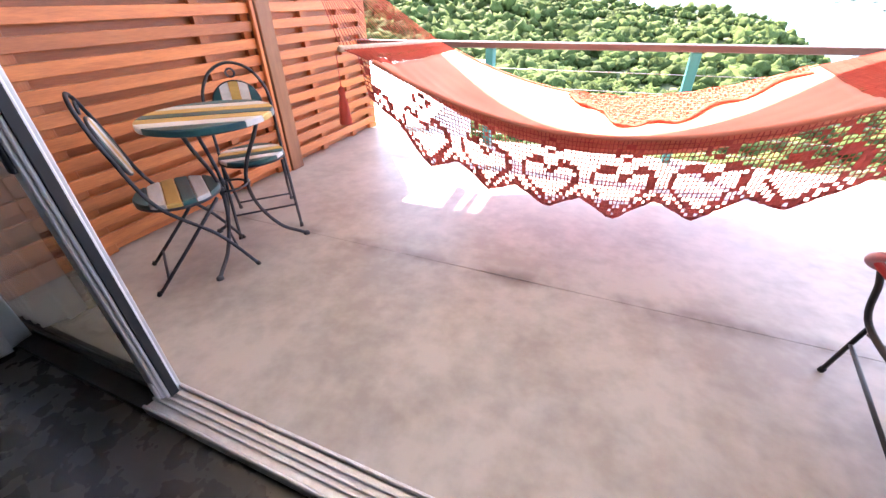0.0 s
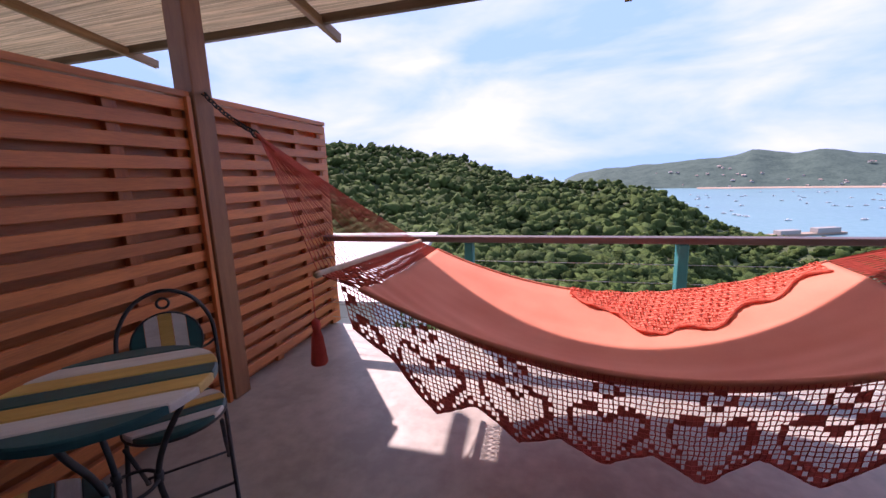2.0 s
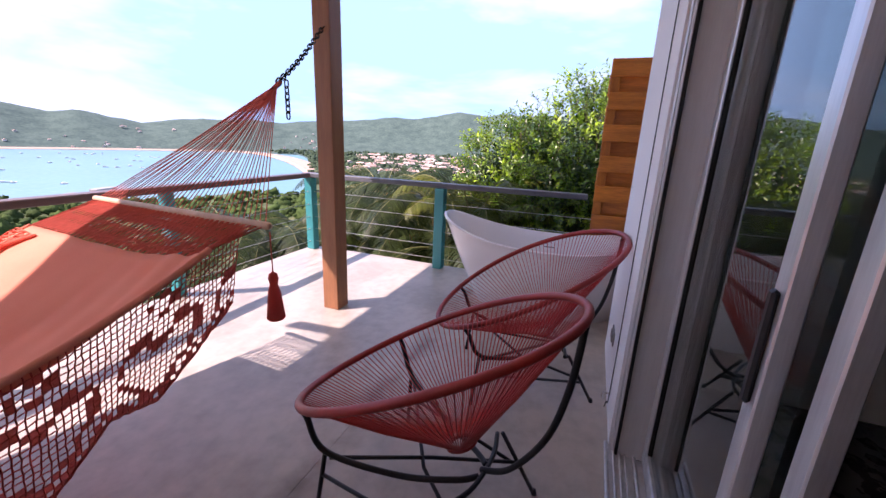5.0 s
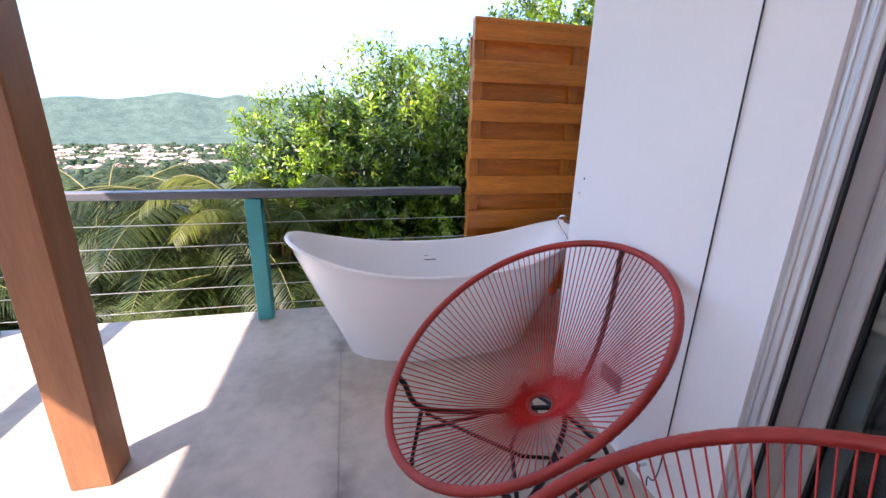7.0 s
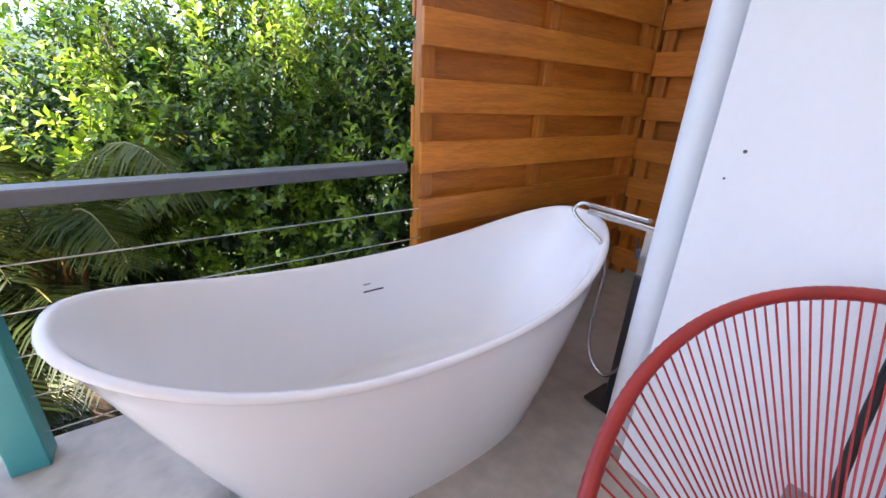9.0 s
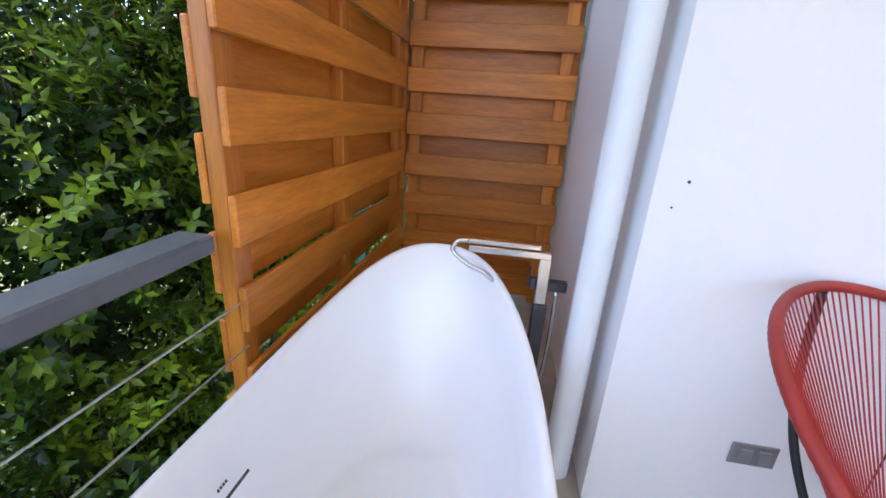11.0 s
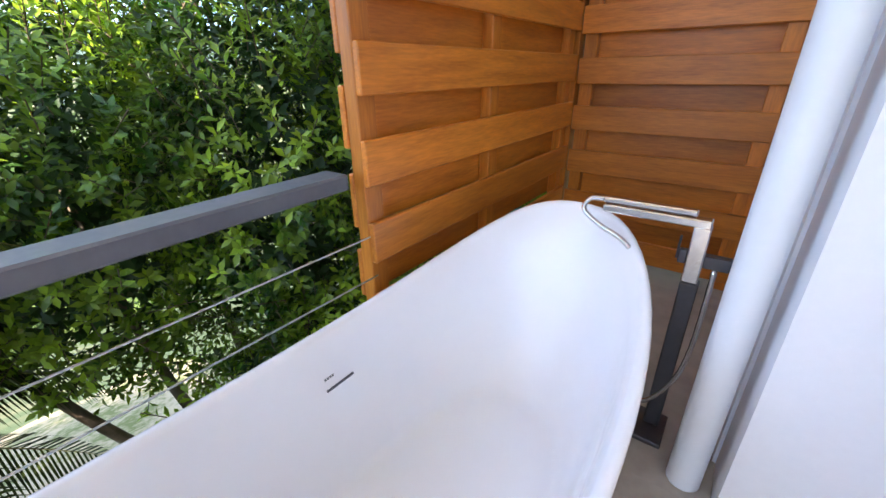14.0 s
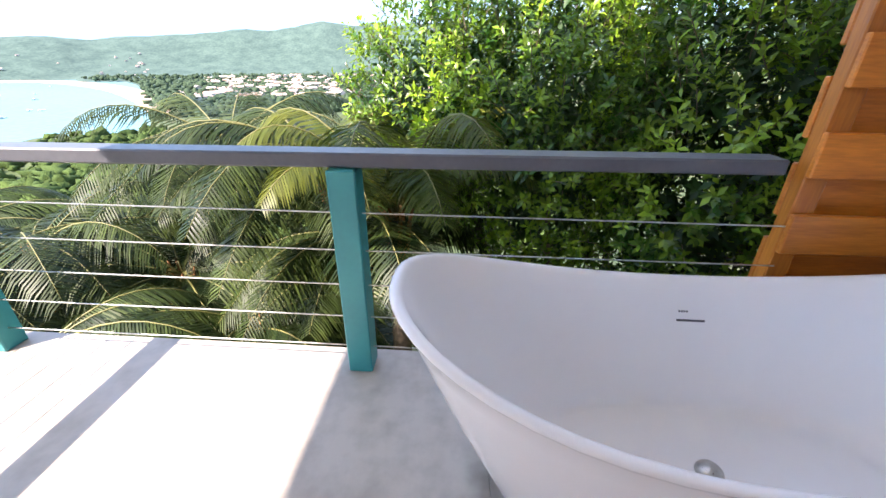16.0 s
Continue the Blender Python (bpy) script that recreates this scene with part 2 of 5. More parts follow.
# Darker copy of the leaf; its colour holds the shade inside the crown.
LEAF_SHADED = material("shaded_inner_leaf", (0.03, 0.085, 0.014), 0.45, spread=(0.014, 0.045, 0.007), scale=1.5, fine=6, bump=0.0, through_light=0.3, island=True, random_hue=0.3)
PALMLEAF = material("palm_leaf", (0.062, 0.088, 0.018), 0.45, gloss=0.22, spread=(0.008, 0.022, 0.006), scale=1.4, fine=5, bump=0.0, through_light=0.18, island=True, random_hue=0.35)
# Lighter, yellower copy of the palm leaf, with sunlight painted into the colour.
PALM_SUNLIT = material("sunlit_palm_leaf", (0.17, 0.185, 0.028), 0.45, gloss=0.25, spread=(0.05, 0.085, 0.012), scale=1.4, fine=5, bump=0.0, through_light=0.35, island=True, random_hue=0.3)
PALMRIB = material("palm_rib", (0.20, 0.19, 0.055), 0.5, scale=6, bump=0.0)
BARK = material("bark", (0.20, 0.15, 0.10), 0.85, spread=(0.10, 0.075, 0.05), scale=7, fine=40, bump=0.5, bump_size=0.02)
HUSK = material("palm_husk", (0.42, 0.21, 0.07), 0.8, spread=(0.24, 0.11, 0.04), scale=9, fine=40, bump=0.4, bump_size=0.02)
GROUND = material("hillside", (0.12, 0.125, 0.05), 0.95, spread=(0.05, 0.08, 0.022), scale=0.11, fine=0.9, bump=0.3, bump_size=0.3, contrast=(0.50, 0.60), fine_mix=0.35)
CANOPY = material("forest_canopy", (0.080, 0.122, 0.032), 0.85, spread=(0.030, 0.056, 0.017), scale=0.08, fine=1.8, bump=0.8, bump_size=0.8, gloss=0.08, island=True, random_hue=0.3, fine_mix=0.6)
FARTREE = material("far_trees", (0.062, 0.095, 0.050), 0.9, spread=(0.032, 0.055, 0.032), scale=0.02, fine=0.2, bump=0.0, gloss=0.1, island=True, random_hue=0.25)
# Distance haze is painted into this base colour as a blue-grey tint.
HAZE_HILLS = material("far_hills_haze_tint", (0.10, 0.15, 0.12), 0.95, spread=(0.05, 0.085, 0.072), scale=0.02, fine=0.1, bump=0.35, bump_size=8, gloss=0.1, fine_mix=0.5)
SEA = material("bay_water", (0.14, 0.30, 0.32), 0.35, spread=(0.12, 0.26, 0.295), scale=0.004, fine=0.12, bump=0.08, bump_size=0.5, gloss=0.25)
DRY_GROUND = material("dry_ground", (0.40, 0.33, 0.19), 0.95, spread=(0.13, 0.15, 0.035), scale=1.3, fine=9, bump=0.4, bump_size=0.03, contrast=(0.42, 0.56), fine_mix=0.45)
SAND = material("beach_sand", (0.44, 0.33, 0.24), 0.9, scale=0.05, fine=0.5, bump=0.0)
HOUSE_WALL = material("plastered_house", (0.52, 0.49, 0.45), 0.8, scale=0.4, bump=0.0, random_hue=0.3)
HOUSE_ROOF = material("clay_roof", (0.42, 0.20, 0.13), 0.85, spread=(0.5, 0.42, 0.36), scale=0.05, fine=0.3, bump=0.0, random_hue=0.35, contrast=(0.45, 0.55))
HULL = material("boat_paint", (0.75, 0.76, 0.76), 0.4, scale=0.5, bump=0.0, random_hue=0.3)
PALEROOF = material("pale_sheet_roof", (0.66, 0.63, 0.62), 0.5, scale=0.8, stretch=(1, 6, 1), fine=6, bump=0.1)


def glass(name, tint, rough=0.0):
    mat = bpy.data.materials.new(name)
    mat.use_nodes = True
    b = mat.node_tree.nodes["Principled BSDF"]
    b.inputs["Base Color"].default_value = (*tint, 1)
    b.inputs["Transmission Weight"].default_value, b.inputs["Roughness"].default_value, b.inputs["IOR"].default_value = 1.0, rough, 1.45
    return mat


GLASS = glass("tinted_glass", (0.50, 0.58, 0.56))


# Mesh building
class Shape:
    """Vertices and faces gathered for one mesh."""

    def __init__(self):
        self.v, self.f = [], []

    def add(self, verts, faces):
        k = len(self.v)
        self.v += [tuple(p) for p in verts]
        self.f += [tuple(i + k for i in face) for face in faces]
        return self

    def block(self, lo, hi, bevel=0.0, m=None):
        """A box with chamfered edges between two corners."""
        lo, hi = Vector(lo), Vector(hi)
        mid, half = (lo + hi) / 2, (hi - lo) / 2
        if bevel <= 0:
            vs = [Vector((sx * half.x, sy * half.y, sz * half.z)) + mid for sx in (-1, 1) for sy in (-1, 1) for sz in (-1, 1)]
            fs = [(0, 1, 3, 2), (4, 6, 7, 5), (0, 4, 5, 1), (2, 3, 7, 6), (0, 2, 6, 4), (1, 5, 7, 3)]
        else:
            c = min(bevel, half.x * 0.9, half.y * 0.9, half.z * 0.9)
            idx, vs = {}, []
            for sx in (-1, 1):
                for sy in (-1, 1):
                    for sz in (-1, 1):
                        for ax in range(3):
                            p = [sx * (half.x - c), sy * (half.y - c), sz * (half.z - c)]
                            p[ax] = (sx, sy, sz)[ax] * half[ax]
                            idx[sx, sy, sz, ax] = len(vs)
                            vs.append(Vector(p) + mid)
            fs = []
            for s in (-1, 1):
                fs.append([idx[s, a, b, 0] for a, b in ((-1, -1), (1, -1), (1, 1), (-1, 1))][::s])
                fs.append([idx[a, s, b, 1] for a, b in ((-1, -1), (-1, 1), (1, 1), (1, -1))][::s])
                fs.append([idx[a, b, s, 2] for a, b in ((-1, -1), (1, -1), (1, 1), (-1, 1))][::s])
            for a in (-1, 1):
                for b in (-1, 1):
                    fs.append([idx[-1, a, b, 1], idx[1, a, b, 1], idx[1, a, b, 2], idx[-1, a, b, 2]][:: -a * b])
                    fs.append([idx[a, -1, b, 0], idx[a, 1, b, 0], idx[a, 1, b, 2], idx[a, -1, b, 2]][:: a * b])
                    fs.append([idx[a, b, -1, 0], idx[a, b, 1, 0], idx[a, b, 1, 1], idx[a, b, -1, 1]][:: -a * b])
            for sx in (-1, 1):
                for sy in (-1, 1):
                    for sz in (-1, 1):
                        fs.append([idx[sx, sy, sz, k] for k in range(3)][:: sx * sy * sz])
        if m is not None:
            vs = [m @ p for p in vs]
        return self.add(vs, fs)

    def tube(self, pts, r, sides=8, closed=False, cap=True):
        """A round bar along points; r is one radius or one a point."""
        pts = [Vector(p) for p in pts]
        n = len(pts)
        rs = r if isinstance(r, (list, tuple)) else [r] * n
        up, vs = None, []
        for i, p in enumerate(pts):
            a, b = (pts[(i - 1) % n], pts[(i + 1) % n]) if closed else (pts[max(i - 1, 0)], pts[min(i + 1, n - 1)])
            d = (b - a).normalized()
            if up is None:
                up = Vector((0, 0, 1)) if abs(d.z) < 0.9 else Vector((1, 0, 0))
            u = (up - d * up.dot(d)).normalized()
            up, w = u, d.cross(u)
            vs += [p + (u * math.cos(k * math.tau / sides) + w * math.sin(k * math.tau / sides)) * rs[i] for k in range(sides)]
        fs = []
        for i in range(n if closed else n - 1):
            j = (i + 1) % n
            fs += [(i * sides + k, i * sides + (k + 1) % sides, j * sides + (k + 1) % sides, j * sides + k) for k in range(sides)]
        if cap and not closed:
            fs += [tuple(range(sides))[::-1], tuple((n - 1) * sides + k for k in range(sides))]
        return self.add(vs, fs)

    def sheet(self, rows, closed=False):
        """A surface through rows of equally many points."""
        w = len(rows[0])
        fs = []
        for i in range(len(rows) - 1):
            for k in range(w if closed else w - 1):
                j = (k + 1) % w
                fs.append((i * w + k, i * w + j, (i + 1) * w + j, (i + 1) * w + k))
        return self.add([p for row in rows for p in row], fs)

    def lathe(self, profile, sides=24, centre=(0, 0, 0)):
        rows = [[(centre[0] + r * math.cos(a), centre[1] + r * math.sin(a), centre[2] + z) for a in (k * math.tau / sides for k in range(sides))] for r, z in profile]
        return self.sheet(rows, True)

    def mesh(self, name, mat, smooth=False):
        me = bpy.data.meshes.new(name)
        me.from_pydata(self.v, [], self.f)
        me.materials.append(mat)
        if smooth:
            me.polygons.foreach_set("use_smooth", [True] * len(me.polygons))
        me.update()
        return me


def part(name, shape, mat, parent=None, label="", smooth=False, at=None):
    ob = new(name, shape.mesh(name, mat, smooth))
    if parent is not None:
        ob.parent = parent
    if at is not None:
        ob.matrix_basis = at
    return tagged(ob, label)


def thing(name, label, category, group="", kind="", at=None):
    ob = new(name)
    if at is not None:
        ob.matrix_basis = at
    return tagged(ob, label, category, group, kind)


def setting(name, shape, mat, label, category, smooth=False):
    return tagged(part(name, shape, mat, None, "", smooth), label, category, "", "structure")


BOARDS = {}


def board(name, length, depth, height, mat, parent, at, bevel=0.003, label=""):
    """A plank along its own x, on a mesh shared by its equals; at is the pose of its middle."""
    key = (name, round(length, 3), round(depth, 3), round(height, 3), mat.name)
    if key not in BOARDS:
        BOARDS[key] = Shape().block((-length / 2, -depth / 2, -height / 2), (length / 2, depth / 2, height / 2), bevel).mesh(name, mat)
    ob = new(name, BOARDS[key])
    ob.parent = parent
    ob.matrix_basis = at
    return tagged(ob, label)


def arc(points, steps=8):
    """A smooth line through points."""
    pts = [Vector(p) for p in points]
    out = []
    for i in range(len(pts) - 1):
        p0, p1, p2, p3 = pts[max(i - 1, 0)], pts[i], pts[i + 1], pts[min(i + 2, len(pts) - 1)]
        for k in range(steps):
            t = k / steps
            out.append(0.5 * (2 * p1 + (p2 - p0) * t + (2 * p0 - 5 * p1 + 4 * p2 - p3) * t * t + (3 * p1 - p0 - 3 * p2 + p3) * t ** 3))
    return out + [pts[-1]]


# The deck and the house
slabs = Shape().block((-2.45, 1.0, -0.22), (4.36, 4.46, -0.003)).block((-2.45, 1.0, -0.0029), (4.36, 2.1985, 0.0), 0.002).block((-2.45, 2.2015, -0.0029), (4.36, 4.46, 0.0), 0.002)
floor = setting("floor", slabs, CONCRETE, "polished grey-brown concrete terrace floor with stains and a joint", "floor")
setting("floor_nook", Shape().block((3.1, -0.75, -0.22), (4.36, 1.0, -0.002)), CONCRETE, "concrete floor strip beside the bath and the house", "floor")
setting("floor_room", Shape().block((-3.2, -4.0, -0.2), (3.1, 0.93, -0.03)), DARK_TILE, "dark polished tile floor inside the room", "floor")
setting("ground_wall", Shape().block((-2.3, 1.2, -4.5), (4.2, 4.3, -0.221)), SLAB_EDGE, "plastered base carrying the terrace", "wall")

w = Shape()
w.block((2.16, 0.80, -0.03), (3.17, 1.03, 3.7))
w.block((-0.93, 0.80, 2.3), (2.16, 1.03, 3.7))
w.block((-2.6, 0.80, -0.03), (-2.05, 1.03, 3.7))
w.block((-2.05, 0.80, 2.3), (-0.93, 1.03, 3.7))
setting("wall_front", w, STUCCO, "white stucco house wall with a wide door opening", "wall")
setting("wall_side", Shape().block((2.94, -8.0, -0.03), (3.18, 0.80, 3.45)), STUCCO, "white stucco side wall of the house", "wall")
setting("wall_room_back", Shape().block((-3.2, -4.2, -0.03), (2.94, -4.0, 2.62)), ROOM_PAINT, "plain painted wall at the back of the room", "wall")
setting("wall_room_side", Shape().block((-3.2, -4.0, -0.03), (-3.0, 0.8, 2.62)), ROOM_PAINT, "plain painted side wall of the room", "wall")
setting("ceiling_room", Shape().block((-3.2, -4.2, 2.62), (2.94, 0.8, 2.8)), ROOM_PAINT, "plain painted ceiling of the room", "ceiling")
setting("ceiling_eave", Shape().block((3.18, -8.0, 3.45), (4.5, 0.95, 3.62)), SOFFIT, "pale grey-green painted underside of the overhanging eave", "ceiling")
setting("roof_house", Shape().block((-3.2, -8.0, 3.62), (4.6, 0.95, 3.8)), SHEET, "flat roof of the house", "roof")


# The pergola over the terrace: posts, purlins, rafters and a reed mat under an added sheet
SLOPE = 0.14


def roof_z(y):
    return 3.20 + SLOPE * (5.2 - y)


pergola = thing("pergola", "dark timber pergola roof with a woven reed mat on square posts", "pergola")
tilt = math.degrees(math.atan(-SLOPE))
for px, py, tall in ((-2.17, 3.1, 3.35), (2.93, 3.1, 3.35), (-4.13, 3.1, 3.35)):
    foot = 0.0 if px > -3 else -3.0
    board("post", tall - foot, 0.14, 0.14, POSTWOOD, pergola, pose(px, py, (tall + foot) / 2, 0, -90, 0), 0.006)
for py, hh in ((5.2, 0.09), (3.1, 0.12), (1.15, 0.10)):
    board("purlin", 13.64, 0.07, hh, BEAMWOOD, pergola, pose(-1.78, py, roof_z(py) - hh / 2 - 0.012, 0, 0, 0), 0.004)
for px in (3.71, 0.6, -2.5, -5.25, -8.0):
    board("rafter", 4.65, 0.065, 0.10, RAFTERWOOD, pergola, pose(px, 3.25, roof_z(3.25) - 0.09, tilt, 0, 0) @ pose(0, 0, 0, 0, 0, 90), 0.004)
reeds, rng = Shape(), random.Random(5)
ry = 1.02
while ry < 5.25:
    d = rng.uniform(0.009, 0.014)
    x = -8.6
    while x < 5.04:
        x2 = min(x + rng.uniform(1.2, 2.8), 5.04)
        z, j, k = roof_z(ry), rng.uniform(-0.003, 0.003), rng.uniform(-0.003, 0.003)
        reeds.add([(x, ry + j - d / 2, z), (x2, ry + k - d / 2, z), (x, ry + j, z - d * 0.6), (x2, ry + k, z - d * 0.6), (x, ry + j + d / 2, z), (x2, ry + k + d / 2, z)],
                  [(0, 2, 3, 1), (2, 4, 5, 3)])
        x = x2
    ry += d * 0.93
tagged(part("reed_mat", reeds, REED, pergola, "straw-coloured reed mat"), kind="stuff")
# Unseen sheet over the reeds, added so that light fills the shade below.
part("roof_sheet", Shape().sheet([[(-8.64, y, roof_z(y) + 0.012 + h) for y, h in ((1.0, 0), (5.28, 0), (5.28, 0.02), (1.0, 0.02), (1.0, 0))], [(5.08, y, roof_z(y) + 0.012 + h) for y, h in ((1.0, 0), (5.28, 0), (5.28, 0.02), (1.0, 0.02), (1.0, 0))]]), FILL_SHEET, pergola, "unseen translucent sheet added to let light into the shade")


# Slatted screen beside the bistro table: boards on both sides of upright battens
def slat_screen(x, y0, y1, top, mat, name, label, battens, pitch, wide, gap_depth):
    ob = thing(name, label, "fence")
    mid, length = (y0 + y1) / 2, y1 - y0
    along = pose(0, 0, 0, 0, 0, 90)
    z = top - wide / 2
    rng = random.Random(int(length * 100))
    while z > wide / 2:
        board("slat", length, 0.028, wide, mat, ob, pose(x - 0.011, mid, z, rng.uniform(-1.2, 1.2), 0, 90 + rng.uniform(-0.06, 0.06)))
        if z - pitch / 2 > wide / 2:
            board("back_slat", length, 0.02, pitch - 0.004, mat, ob, pose(x - 0.012 - gap_depth, mid, z - pitch / 2, rng.uniform(-1, 1), 0, 90))
        z -= pitch
    for y in battens:
        board("batten", top - 0.01, 0.07, gap_depth - 0.04, mat, ob, pose(x - 0.009 - gap_depth / 2, y, top / 2, 0, -90, 0))
    return ob


PITCH_A = 0.112
screen_a = slat_screen(-2.145, 0.98, 3.02, 1.93, MAHOGANY, "slatted_fence", "reddish stained wooden slatted privacy fence on the terrace edge", (1.555, 2.60, 2.97), PITCH_A, 0.067, 0.078)
board("cap", 2.06, 0.11, 0.035, MAHOGANY, screen_a, pose(-2.185, 2.0, 1.955, 0, 0, 90))
board("end_strip", 1.94, 0.03, 0.03, MAHOGANY, screen_a, pose(-2.125, 3.005, 0.97, 0, -90, 0))
screen_b = slat_screen(-2.165, 3.18, 4.5, 1.93, MAHOGANY, "slatted_fence", "reddish stained wooden slatted fence panel past the post", (3.62, 4.12, 4.46), PITCH_A, 0.067, 0.078)
board("cap", 1.34, 0.11, 0.035, MAHOGANY, screen_b, pose(-2.205, 3.84, 1.955, 0, 0, 90))
board("end_strip", 1.94, 0.02, 0.10, MAHOGANY, screen_b, pose(-2.20, 4.512, 0.97, 90, -90, 0))


# Shadow-box screen round the bath
def box_screen(length, top, name, label, at, ends, wider):
    """Boards along local x from 0; the seen face looks to local -y."""
    ob = thing(name, label, "fence", at=at)
    rng = random.Random(int(length * 50))
    period, wide = 0.2625, 0.141
    z = top - wide / 2
    while z > 0.05:
        board("board", length + rng.uniform(-0.006, 0.006), 0.022, wide, CEDAR, ob, pose(length / 2, 0.011, z, 0, rng.uniform(-0.12, 0.12), 0), 0.004)
        if z - period / 2 > 0.06:
            board("back_board", length + rng.uniform(-0.006, 0.02), 0.022, wide + wider, CEDAR, ob, pose(length / 2, 0.085, z - period / 2, 0, rng.uniform(-0.12, 0.12), 0), 0.004)
        z -= period
    for x in ends:
        board("upright", top - 0.005, 0.051, 0.075, CEDAR, ob, pose(x, 0.048, top / 2, 0, -90, 0) @ pose(0, 0, 0, 0, 0, 0), 0.004)
    return ob


screen_c = box_screen(1.73, 2.06, "board_fence", "orange-brown cedar privacy fence of overlapping boards by the bath", pose(4.24, 1.235, 0, 0, 0, -90) @ Matrix.Diagonal((1, 1, 1, 1)), (0.04, 0.80, 1.67), 0.04)
corner = board("corner_upright", 2.03, 0.10, 0.09, CEDAR, screen_c, pose(1.775, 0.05, 1.015, 0, -90, 0), 0.004)
screen_d = box_screen(1.03, 2.04, "board_fence", "orange-brown cedar fence panel closing the bath nook", pose(4.23, -0.49, 0, 0, 0, 180) @ Matrix.Diagonal((1, 1, 1, 1)), (0.05, 0.96), 0.055)


# Cable railing with teal posts
railing = thing("cable_railing", "teal-posted terrace railing with steel cables and a dark handrail", "railing")
RAIL_X, RAIL_Y, RAIL_H = 4.26, 4.38, 0.918


def rail_post(x, y, deep):
    board("post", 0.865, 0.10, 0.10 if deep else 0.07, TEAL, railing, pose(x, y, 0.4325, 0, -90, 0), 0.005, "teal painted post")


for px in (-0.76, 0.88, 2.54):
    rail_post(px, RAIL_Y, False)
for py in (RAIL_Y, 2.725):
    rail_post(RAIL_X, py, True)
board("post", 0.865, 0.05, 0.05, TEAL, railing, pose(RAIL_X + 0.125, -0.10, 0.4325, 0, -90, 0), 0.005, "teal painted post")
board("handrail", 6.52, 0.105, 0.05, RAILTOP, railing, pose(1.06, RAIL_Y, RAIL_H - 0.025), 0.006, "dark stained handrail")
board("handrail", 3.045, 0.10, 0.05, RAIL, railing, pose(RAIL_X + 0.018, 2.808, RAIL_H - 0.0245, 0, 0, 91.6), 0.006, "charcoal painted handrail")
for z in (0.10, 0.25, 0.40, 0.55, 0.70):
    part("cable", Shape().tube([(-2.2, RAIL_Y, z), (RAIL_X, RAIL_Y, z)], 0.003, 6), STEEL, railing, "steel cable")
    part("cable", Shape().tube([(RAIL_X, RAIL_Y, z), (RAIL_X, 1.215, z)], 0.003, 6), STEEL, railing, "steel cable")
    for py in (RAIL_Y,):
        part("cable_fitting", Shape().tube([(RAIL_X - 0.056, py, z), (RAIL_X - 0.046, py, z)], 0.009, 10), STEEL, railing, "steel cable end")


# Sliding door
def frame_bar(x0, x1, y0, y1, z0, z1, parent, name="frame_bar", mat=ALUMINIUM, bevel=0.004):
    return part(name, Shape().block((x0, y0, z0), (x1, y1, z1), bevel), mat, parent)


door = tagged(thing("door_1", "wide aluminium sliding glass door, panels pushed open", "door"), kind="structure")
frame_bar(-0.962, 2.16, 1.036, 1.05, 0.0005, 0.018, door, "sill_edge")
frame_bar(-0.962, 2.16, 0.918, 0.93, -0.03, 0.018, door, "sill_edge")
frame_bar(-0.962, 2.16, 0.93, 1.036, -0.03, 0.004, door, "sill")
frame_bar(-2.05, -0.962, 0.918, 1.05, -0.03, 0.004, door, "sill_base", GASKET, 0.0)
for y in (0.962, 0.985, 1.010):
    frame_bar(-0.962, 2.16, y - 0.004, y + 0.004, 0.004, 0.016, door, "track", bevel=0.002)
frame_bar(-2.05, 2.16, 0.80, 1.03, 2.26, 2.3, door, "head")
frame_bar(2.10, 2.16, 0.78, 1.015, 0.0, 2.26, door, "jamb", GREY_ALU)
# Black strip painted in for the dark gap between jamb and panel.
frame_bar(2.092, 2.10, 0.995, 1.008, 0.005, 2.26, door, "jamb_seal", GASKET, 0.0)
frame_bar(1.10, 2.10, 0.785, 0.9175, -0.03, 0.004, door, "sill")
frame_bar(2.118, 2.128, 1.015, 1.022, 0.0, 2.26, door, "jamb_ridge")
frame_bar(2.142, 2.150, 1.015, 1.020, 0.0, 2.26, door, "jamb_ridge")


def door_panel(x0, x1, y, low=0.09, rail=ALUMINIUM):
    frame_bar(x0, x0 + 0.055, y - 0.02, y + 0.02, 0.016, 2.26, door, "stile")
    frame_bar(x1 - 0.055, x1, y - 0.02, y + 0.02, 0.016, 2.26, door, "stile")
    frame_bar(x0 + 0.055, x1 - 0.055, y - 0.018, y + 0.018, 0.005, low, door, "bottom_rail", rail)
    frame_bar(x0 + 0.055, x1 - 0.055, y - 0.018, y + 0.018, 2.19, 2.26, door, "top_rail")
    for gx in (x0 + 0.055, x1 - 0.063):
        frame_bar(gx, gx + 0.008, y - 0.012, y + 0.012, low, 2.19, door, "gasket", GASKET, 0.0)
    pane = frame_bar(x0 + 0.06, x1 - 0.06, y - 0.004, y + 0.004, low - 0.002, 2.192, door, "pane", GLASS, 0.0)
    pane.visible_shadow = False


door_panel(1.28, 2.098, 0.875)
door_panel(1.16, 2.05, 0.825)
door_panel(-2.05, -0.96, 1.005, 0.03, GASKET)
frame_bar(-0.96, -0.945, 0.975, 1.035, 0.016, 2.26, door, "gasket", GASKET, 0.002)
frame_bar(-0.945, -0.915, 0.968, 1.046, 0.016, 2.26, door, "stile_cover")
frame_bar(-0.915, -0.90, 0.98, 1.03, 0.016, 2.26, door, "edge_strip", PVC)
frame_bar(-0.90, -0.892, 0.99, 1.02, 0.016, 2.26, door, "brush_strip", GASKET, 0.002)
frame_bar(-0.94, -0.915, 0.960, 0.968, 0.02, 0.10, door, "roller_cap")
